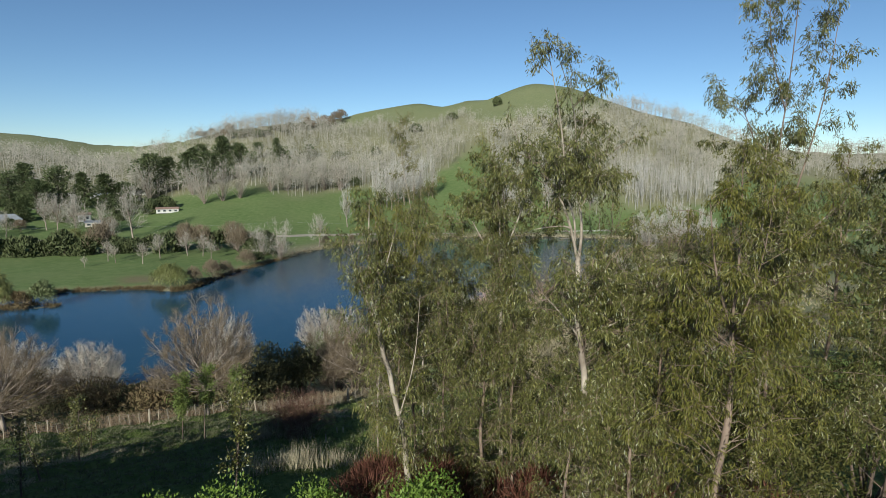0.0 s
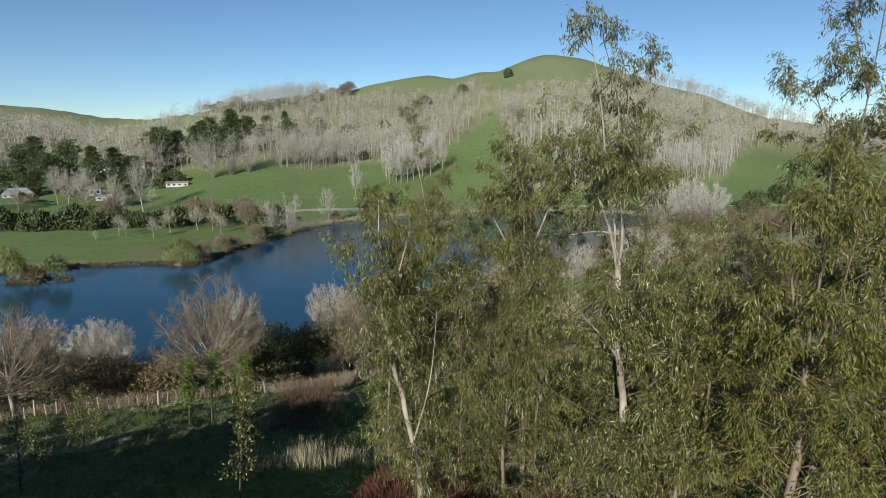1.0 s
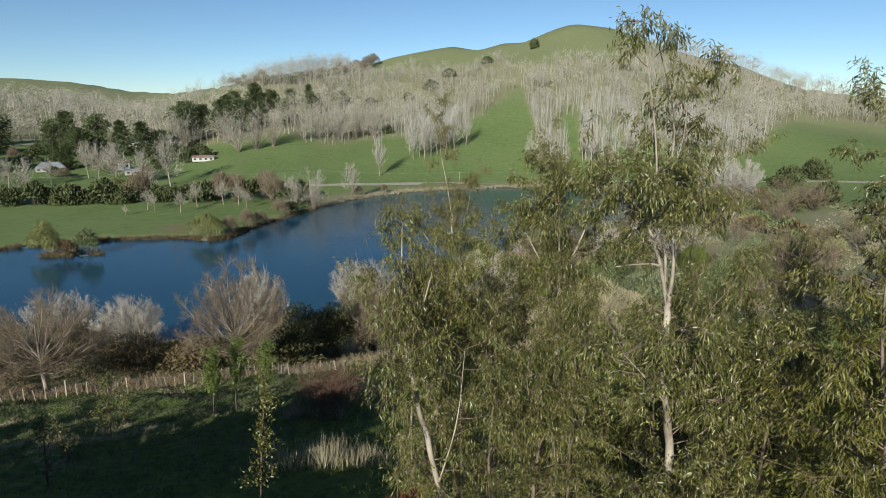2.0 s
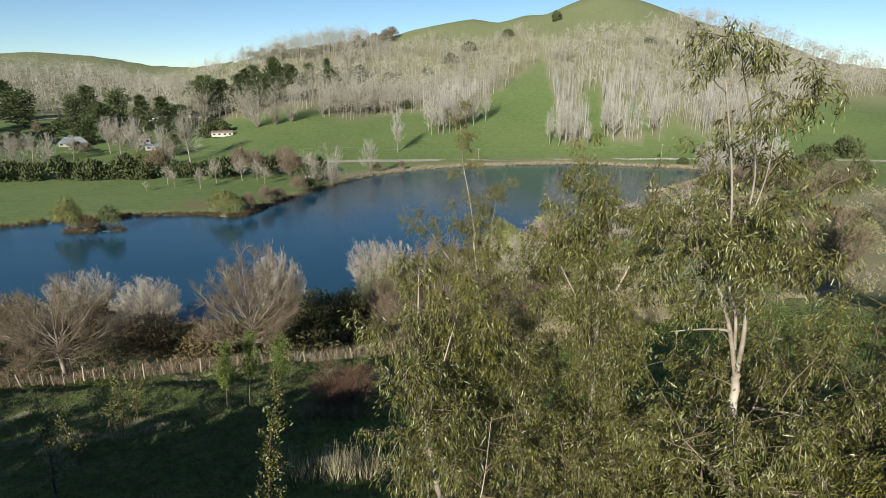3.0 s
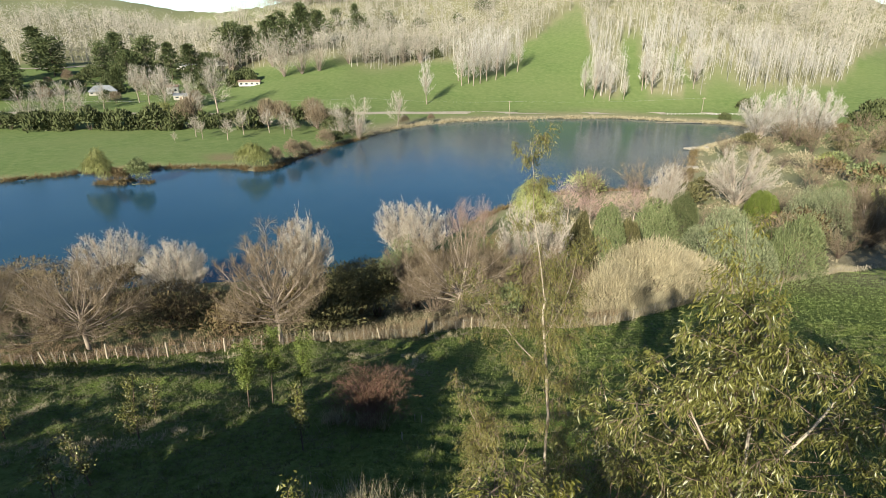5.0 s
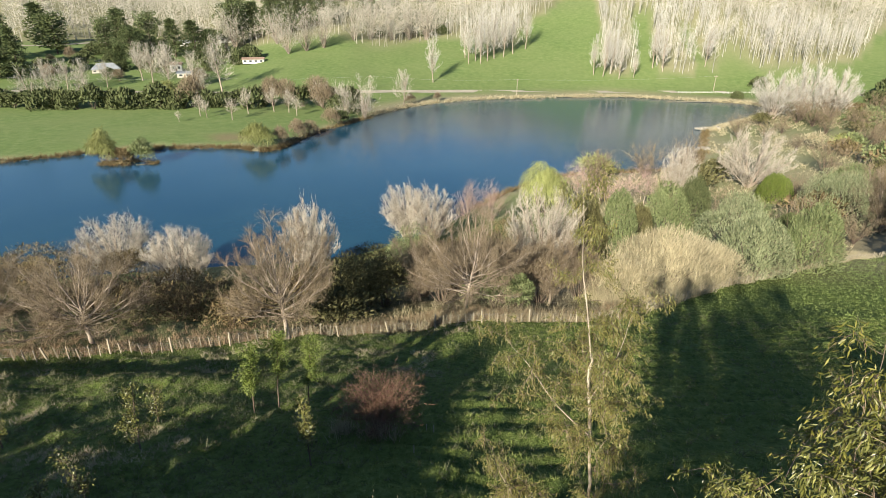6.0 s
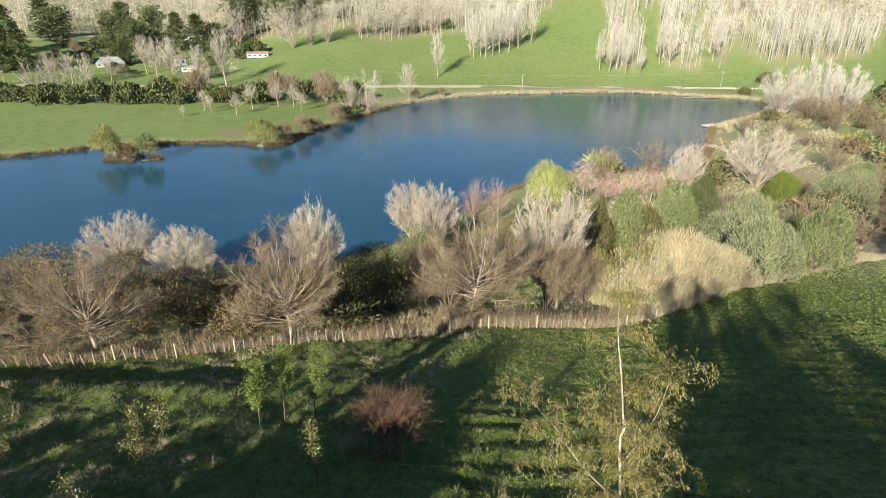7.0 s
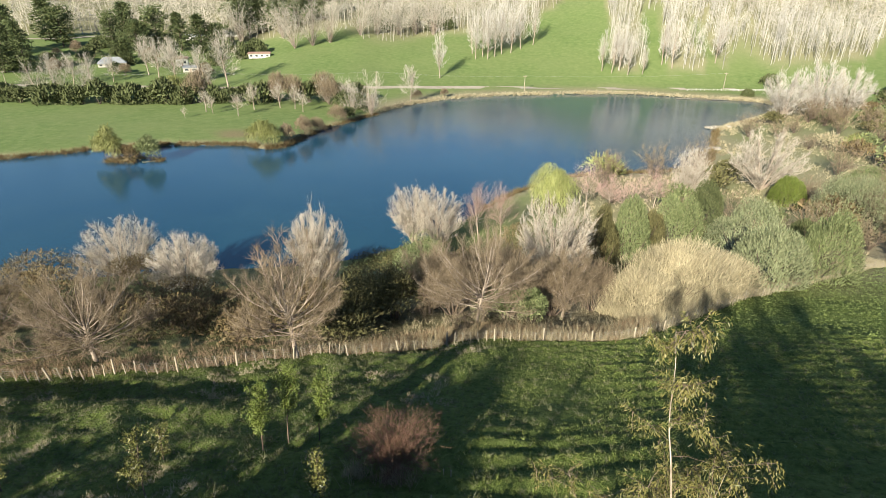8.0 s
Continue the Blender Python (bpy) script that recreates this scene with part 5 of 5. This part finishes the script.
for x, y, s, k in ((-326, 290, 0.8, 3), (-296, 388, 1.0, 1), (-282, 395, 0.9, 0), (-270, 402, 1.05, 0), (-262, 410, 0.8, 3), (-305, 385, 0.8, 0), (-258, 440, 1.15, 1), (-248, 452, 1.1, 0), (-236, 458, 0.9, 3), (-228, 446, 1.0, 0), (-215, 452, 1.1, 1), (-206, 462, 1.2, 0),
                   (-272, 470, 1.1, 3), (-195, 470, 1.0, 1), (-330, 400, 1.0, 0), (-350, 360, 1.1, 1), (-362, 330, 1.0, 0), (-170, 500, 0.8, 3), (-345, 310, 0.9, 1), (-240, 480, 0.9, 0), (-290, 500, 1.0, 1), (-255, 500, 0.8, 3), (-380, 380, 1.0, 0),
                   (-222, 520, 0.7, 3), (-205, 540, 0.6, 1), (-185, 535, 0.65, 0), (-240, 545, 0.7, 3), (-262, 540, 0.8, 1), (-160, 560, 0.6, 3)):
    c = copy_thing(pines[k], pose(x, y, gz(x, y), 0, 0, rng.uniform(0, 360)) @ Matrix.Diagonal((s * rng.uniform(1.2, 1.6), s * rng.uniform(1.2, 1.6), s * rng.uniform(0.85, 1.15), 1)))

slim = place_bare("bare_tree", -79.8, 364.3, "tall slim bare poplar on the paddock", "bare trees beyond the lake", M_BARK, M_WOODS, 420, height=31, R=5.0, radius=0.35, boughs=32, shoots=7, twigs=4, sides=(5, 3), clear=0.06, mid=0.4, shoot=(0.12, 0.16), twig=(2.2, 0.12), up=0.9)
vase = place_bare("bare_tree", -92, 266, "bare many-stemmed willow at the shore", "bare trees beyond the lake", M_BARK, M_WOODSGREY, 421, height=20, R=9.0, many=True, radius=0.35, boughs=36, shoots=8, twigs=4, sides=(5, 3), clear=0.1, mid=0.5, shoot=(0.14, 0.12), twig=(1.6, 0.09), up=0.5)
oval = place_bare("bare_tree", -82, 301, "bare oval-crowned tree at the shore", "bare trees beyond the lake", M_BARK, M_WOODSGREY, 422, height=20, R=6.0, radius=0.3, boughs=32, shoots=8, twigs=4, sides=(5, 3), clear=0.1, mid=0.5, shoot=(0.14, 0.12), twig=(1.6, 0.09), up=0.6)
small = place_bare("bare_tree", -149.2, 244.8, "small bare tree on the mown paddock", "bare trees beyond the lake", M_BARK, M_TWIG, 423, height=11, R=3.6, radius=0.2, boughs=30, shoots=6, twigs=4, clear=0.22, mid=0.55, shoot=(0.14, 0.07), twig=(0.9, 0.05), up=0.5)
for src, spots in ((small, ((-168.5, 249, 1.0), (-163, 246, 0.8), (-149, 259, 1.2), (-140, 268, 1.2), (-170, 235, 0.5), (-132, 268, 1.1), (-125, 262, 0.9))),
                   (oval, ((-225, 306, 1.3), (-192, 307, 1.6), (-232, 315, 1.3), (-245, 318, 1.2), (-255, 322, 1.2), (-212, 312, 1.1), (-262, 300, 0.8), (-285, 282, 0.9), (-276, 286, 0.9), (-268, 290, 0.9), (-305, 262, 1.0))),
                   (vase, ((-180, 400, 1.5), (-170, 408, 1.6), (-190, 392, 1.3), (-100, 262, 0.7), (-106, 280, 0.7), (-112, 284, 0.7), (-122, 286, 0.7), (-155, 430, 1.4), (-145, 440, 1.5), (-130, 446, 1.4), (-118, 452, 1.4), (-105, 455, 1.5), (-250, 425, 1.5), (-262, 430, 1.5), (-215, 425, 1.3), (-200, 300, 0.7), (-255, 272, 0.8), (-262, 262, 0.9), (-272, 258, 0.9))),
                   (slim, ((-56, 408, 0.95), (-60, 412, 1.0), (-52, 414, 1.0), (-64, 406, 0.9), (-48, 420, 1.1), (-42, 424, 1.0), (-58, 422, 1.05), (-68, 416, 0.95), (-36, 432, 1.1), (-50, 430, 1.0), (-28, 442, 1.0), (26, 398, 0.9), (31, 402, 0.95), (36, 396, 0.8), (20, 400, 0.85), (28, 410, 1.0), (58, 412, 0.95), (64, 408, 1.0), (61, 420, 1.0), (45, 398, 0.6), (92, 420, 0.9), (96, 432, 1.0)))):
    for x, y, s in spots:
        far_tree("bare_tree", x, y, s, "", "", src)

# hedge along the road, bush by bush
hb = [place_bush("hedge_bush", -194, 262, "dense dark green roadside hedge bush", "roadside hedge", M_HEDGE, 430, (7.5, 5.0, 8.5), 700, (1.8, 0.85), dome=True),
      place_bush("hedge_bush", -187, 264, "dense green roadside hedge bush", "roadside hedge", M_HEDGE, 431, (7.0, 5.0, 10), 700, (1.8, 0.85), lumps=9),
      place_bush("hedge_bush", -120, 283, "brown bare roadside hedge bush", "roadside hedge", M_TWIGBROWN, 432, (7.5, 5.0, 11), 1300, (2.4, 0.17), lumps=7, lift=0.9)]
hx = np.arange(-275, -108, 7.5)
for i, x in enumerate(hx):
    y = float(np.interp(x, [-262, -194, -117, -105], [243, 264, 292, 292])) + rng.uniform(-1.5, 1.5)
    k = 0 if rng.random() < 0.55 else (1 if rng.random() < 0.7 else 2)
    if x > -150:
        k = int(rng.integers(0, 3))
    copy_thing(hb[k], pose(x, y, gz(x, y), 0, 0, rng.uniform(0, 360)) @ Matrix.Scale(rng.uniform(0.8, 1.25), 4))
for x, y, s, k in ((-102, 226, 0.6, 2), (-104, 218, 0.7, 2), (-106, 207, 0.6, 2), (-98, 252, 0.6, 1), (-100, 244, 0.7, 2), (-108, 273, 0.9, 1), (-104, 276, 0.9, 0), (-80, 307, 0.5, 2), (-68, 322, 0.4, 2), (-140, 452, 1.0, 0), (-122, 460, 0.9, 1), (-108, 464, 0.9, 0), (-96, 468, 0.8, 0), (-215, 385, 1.1, 0), (-222, 378, 1.2, 0), (-290, 345, 0.9, 0), (-310, 335, 0.8, 1), (-335, 300, 1.2, 0), (-340, 285, 1.2, 0), (-300, 300, 0.8, 2), (-240, 372, 0.9, 0), (-255, 380, 0.8, 1), (-268, 366, 0.8, 0), (-278, 352, 0.7, 1), (-262, 345, 0.6, 0), (-318, 350, 0.9, 1), (-330, 372, 1.0, 0), (-246, 400, 0.9, 0), (-226, 402, 0.8, 1), (-232, 358, 0.6, 0), (-305, 410, 1.0, 0), (-340, 430, 1.0, 1), (-322, 318, 0.8, 1),
                   (-130, 560, 1.0, 0), (-60, 640, 1.1, 0), (-20, 690, 1.0, 0), (35, 705, 1.2, 0), (-75, 600, 1.2, 0), (-160, 540, 1.2, 0), (-95, 575, 1.0, 0), (120, 600, 0.8, 0), (150, 560, 0.8, 0),
                   (120, 395, 0.8, 0), (100, 365, 0.5, 0), (140, 340, 1.0, 0), (155, 330, 1.1, 1), (165, 300, 1.3, 0), (135, 320, 0.8, 2), (180, 370, 1.3, 0), (200, 380, 1.4, 0)):
    copy_thing(hb[k], pose(x, y, gz(x, y), 0, 0, rng.uniform(0, 360)) @ Matrix.Scale(s, 4))

for i in range(16):
    x, y = rng.uniform(-335, -205), rng.uniform(302, 360)
    if min(math.hypot(x - a, y - b) for a, b in ((-292, 336), (-236, 338), (-252, 352), (-207.6, 374))) > 14:
        copy_thing(hb[int(rng.choice(3, p=(0.3, 0.25, 0.45)))], pose(x, y, gz(x, y), 0, 0, rng.uniform(0, 360)) @ Matrix.Scale(rng.uniform(0.45, 0.9), 4))

for i, a in enumerate(np.arange(-26, -12.4, 0.55)):
    r = float(np.interp(a, AZ, CREST)) * rng.uniform(0.93, 0.975)
    x, y = r * math.sin(radians(a)), r * math.cos(radians(a))
    copy_thing(hb[2 if a > -16.5 or a < -23 else 0], pose(x, y, gz(x, y) - 0.5, 0, 0, rng.uniform(0, 360)) @ Matrix.Scale(rng.uniform(0.7, 1.2) * (1.2 if a > -16.5 else 0.9), 4))

# island and shore willows
place_bush("weeping_willow", -154, 170.5, "small weeping willow with yellow-green shoots on the islet", "", M_OLIVEWILLOW, 440, (6.5, 4.0, 13), 3200, (1.6, 0.16), lumps=6, hang=1.4)
place_bush("islet_bush", -147.5, 171.2, "dark leafless bush on the islet", "islet bushes", M_BRAMBLE, 441, (5.0, 2.8, 5.5), 1500, (1.0, 0.25), lumps=6)
place_bush("islet_bush", -140.5, 173.2, "dark green bush on the islet", "islet bushes", M_BUSH, 442, (5.0, 3.0, 9), 1800, (1.0, 0.3), lumps=6)
place_bush("weeping_willow", -208, 281, "yellow-green willow behind the roadside hedge", "", M_OLIVEWILLOW, 444, (7.5, 6.0, 11), 2200, (1.6, 0.2), lumps=6, hang=1.0)
place_bush("weeping_willow", -111.5, 200, "small weeping willow with yellow-green shoots at the shore", "", M_OLIVEWILLOW, 443, (7.5, 4.2, 11), 3200, (1.6, 0.16), lumps=6, hang=1.4)

# pale stones on the small points of land
for i, (x, y) in enumerate(((64.2, 276.5), (62.6, 275.2), (66, 275.0), (60.8, 274.6), (55, 237), (54.2, 235.2), (56.2, 234.4), (52.8, 233.6), (69, 276))):
    bm = bmesh.new()
    bmesh.ops.create_icosphere(bm, subdivisions=2, radius=1.0)
    for v in bm.verts:
        v.co *= 1 + 0.3 * noise.noise(v.co * 1.3 + Vector((i * 7.0, 0, 0)))
    s = 0.9 + 0.5 * rng.random()
    ob = new("shore_stone", from_bm("shore_stone", bm, M_STONE))
    ob.matrix_world = pose(x, y, max(0.1, gz(x, y)) + 0.25, 0, 0, i * 40) @ Matrix.Diagonal((1.5 * s, s, 0.6 * s, 1))
    tagged(ob, "pale rounded boulder at the water's edge", "stone", "shore stones")

# sedge tussocks along the waterline
edge = chaikin(SHORE, 5)
ring = np.linspace(0, 6.283, 90)
edge = np.concatenate([edge, np.stack([-147 + 8.6 * np.cos(ring), 173 + 2.6 * np.sin(ring) + 0.25 * 8.6 * np.cos(ring)], 1)])
pick = edge[rng.integers(0, len(edge), 2600)] + rng.normal(size=(2600, 2)) * 0.7
pick = pick[(pick[:, 1] > 150)]
keep = vnoise(pick[:, 0] / 4, pick[:, 1] / 4, 31) > -0.65
near_side = pick[:, 1] < 270
blade_field("sedge", "dark sedge tussocks along the waterline", "sedge", pick[keep & near_side, 0], pick[keep & near_side, 1], 1.9, 0.22, 12, M_BRAMBLE, 450, splay=0.8)
far_edge = pick[~near_side]
far_edge = np.concatenate([far_edge + rng.normal(size=far_edge.shape) * 2.0 for _ in range(3)])
far_edge = far_edge[shore_distance(far_edge[:, 0], far_edge[:, 1]) > -0.3]
blade_field("straw_sedge", "straw-coloured rank grass on the far bank", "sedge", far_edge[:, 0], far_edge[:, 1], 1.8, 0.2, 9, M_STRAW, 451, splay=0.7)


def ribbon(name, pts, width, lift, m, label, category):
    p = chaikin(pts, 3, closed=False)
    s = np.concatenate([[0], np.cumsum(np.linalg.norm(np.diff(p, axis=0), axis=1))])
    k = np.arange(0, s[-1], 3.0)
    c = np.stack([np.interp(k, s, p[:, 0]), np.interp(k, s, p[:, 1])], 1)
    t = unit(np.gradient(c, axis=0))
    nrm = np.stack([-t[:, 1], t[:, 0]], 1) * width / 2
    rows = [np.column_stack([c + nrm * q, ground(*(c + nrm * q).T) + lift]) for q in (-1, -0.5, 0, 0.5, 1)]
    for r in rows[1:4]:
        r[:, 2] += 0.05
    v = np.stack(rows, 1).reshape(-1, 3)
    f = [[i * 5 + j, i * 5 + j + 1, (i + 1) * 5 + j + 1, (i + 1) * 5 + j] for i in range(len(c) - 1) for j in range(4)]
    return tagged(new(name, mesh(name, v, f, m, flat=False)), label, category, kind="structure")


ribbon("road", [(-340, 258), (-280, 279), (-241, 296), (-190, 303), (-130, 318), (-80, 345), (-40, 362), (10, 372), (70, 381), (130, 389), (190, 372), (260, 350)], 5.0, 0.12, M_ROAD, "pale gravel lakeside road", "road")
ribbon("track", [(-420, 360), (-370, 372), (-364, 409), (-330, 440)], 4.0, 0.15, M_ROAD, "pale gravel track among the trees", "track")


def house(x, y, turn, length, depth, wall_h, roof_h, wall_m, roof_m, windows, label, hip=0.0, door=True):
    h = thing("house", pose(x, y, gz(x, y) - 0.1, 0, 0, turn), label, "house", "far buildings")
    part("wall", from_bm("wall", box(0, 0, wall_h / 2, length, depth, wall_h), wall_m), h)
    o = 0.5
    L, D = length / 2 + o, depth / 2 + o
    rv = [(-L, -D, wall_h), (L, -D, wall_h), (L, D, wall_h), (-L, D, wall_h), (-L + hip, 0, wall_h + roof_h), (L - hip, 0, wall_h + roof_h)]
    rv += [(a, b, c - 0.18) for a, b, c in rv[:4]]
    rf = [[0, 1, 5, 4], [2, 3, 4, 5], [1, 2, 5], [3, 0, 4], [6, 7, 1, 0], [7, 8, 2, 1], [8, 9, 3, 2], [9, 6, 0, 3], [9, 8, 7, 6]]
    part("roof", mesh("roof", rv, rf, roof_m), h)
    for i in range(windows):
        wx = -length / 2 + length * (i + 0.5) / windows
        w = part("window", from_bm("window", box(wx, -depth / 2 - 0.03, wall_h * 0.58, length / windows * 0.5, 0.1, wall_h * 0.42), M_WHITE), h)
        part("pane", from_bm("pane", box(wx, -depth / 2 - 0.09, wall_h * 0.58, length / windows * 0.5 - 0.16, 0.04, wall_h * 0.42 - 0.16), M_GLASSDARK), w)
    if door:
        part("door", from_bm("door", box(length * 0.02, -depth / 2 - 0.04, 1.02, 0.9, 0.08, 2.04), M_ROOFRED), h)
    return h


house(-292, 336, 38, 16, 10, 2.4, 3.4, M_WALL, M_ROOF, 5, "cream weatherboard house with a grey hipped roof", hip=4)
house(-207.6, 374, 22, 14, 5, 3.0, 1.1, M_WHITE, M_ROOFRED, 4, "long white farm cottage with a low brown roof", door=False)
house(-236, 338, 20, 9, 6, 2.8, 1.2, M_WALL, M_ROOF, 2, "small dark farm shed", door=True)
house(-252, 352, 30, 7, 6, 4.6, 1.4, M_WHITE, M_ROOFRED, 2, "tall narrow white cottage among trees")
house(-300, 440, 35, 15, 7, 3.0, 1.6, M_WHITE, M_ROOF, 4, "white house among the ridge trees")
house(-275, 455, 30, 12, 7, 3.0, 1.6, M_WHITE, M_ROOF, 3, "white house among the ridge trees")
house(-118, 470, 12, 14, 6, 3.0, 1.4, M_WALL, M_ROOF, 4, "low cream house above the paddock")


def pole(x, y, h):
    p = thing("power_pole", pose(x, y, gz(x, y)), "grey timber power pole with a crossarm", "pole", "roadside power poles")
    bm = bmesh.new()
    bmesh.ops.create_cone(bm, cap_ends=True, segments=8, radius1=0.22, radius2=0.16, depth=h + 0.5, matrix=Matrix.Translation((0, 0, h / 2 - 0.25)))
    part("shaft", from_bm("shaft", bm, M_WOOD), p)
    part("crossarm", from_bm("crossarm", box(0, 0.2, h - 0.6, 2.2, 0.15, 0.2), M_WOOD), p)


poles = [(-300, 266), (-198.4, 300.2), (-110, 330), (-26, 354), (92, 387)]
for x, y in poles:
    pole(x, y, 9.0)
for (ax, ay), (bx, by) in zip(poles, poles[1:]):
    t, k = Tubes(), np.linspace(0, 1, 13)
    za, zb = gz(ax, ay) + 8.7, gz(bx, by) + 8.7
    t.limb(np.stack([ax + (bx - ax) * k, ay + (by - ay) * k + 0.2, za + (zb - za) * k - 5.0 * k * (1 - k)], 1), np.full(13, 0.025), 3)
    tagged(new("power_line", t.mesh("power_line", M_WIRE)), "thin sagging overhead wire between poles", "wire", "overhead wires")


def rail_fence():
    f = thing("rail_fence", pose(0, 0, 0), "white painted rail fence beside the lakeside road", "fence")
    k = np.linspace(0, 1, 26)
    x, y = 70 + 61 * k, 377.5 + 8.5 * k
    z = ground(x, y)
    postm = from_bm("post", box(0, 0, 0.6, 0.22, 0.22, 1.3, 0.02), M_WHITE)
    for i in range(26):
        part("post", postm, f).matrix_local = pose(x[i], y[i], z[i])
    for h in (0.65, 1.1):
        t = Tubes()
        t.limb(np.stack([x, y - 0.14, z + h], 1), np.full(26, 0.07), 4)
        part("rail", t.mesh("rail", M_WHITE), f)


rail_fence()


def jetty():
    j = thing("jetty", pose(59.5, 351, 0, 0, 0, 7), "low pale timber jetty along the far shore", "jetty")
    for i in range(14):
        part("plank", from_bm("plank", box(1.0 + 2.05 * i, 0, 0.32, 2.0, 1.1, 0.12, 0.02), M_WOOD), j)
    for i in range(6):
        part("pile", from_bm("pile", box(0.5 + 5.5 * i, 0.4, -0.3, 0.2, 0.2, 1.2, 0.02), M_WOOD), j)


jetty()
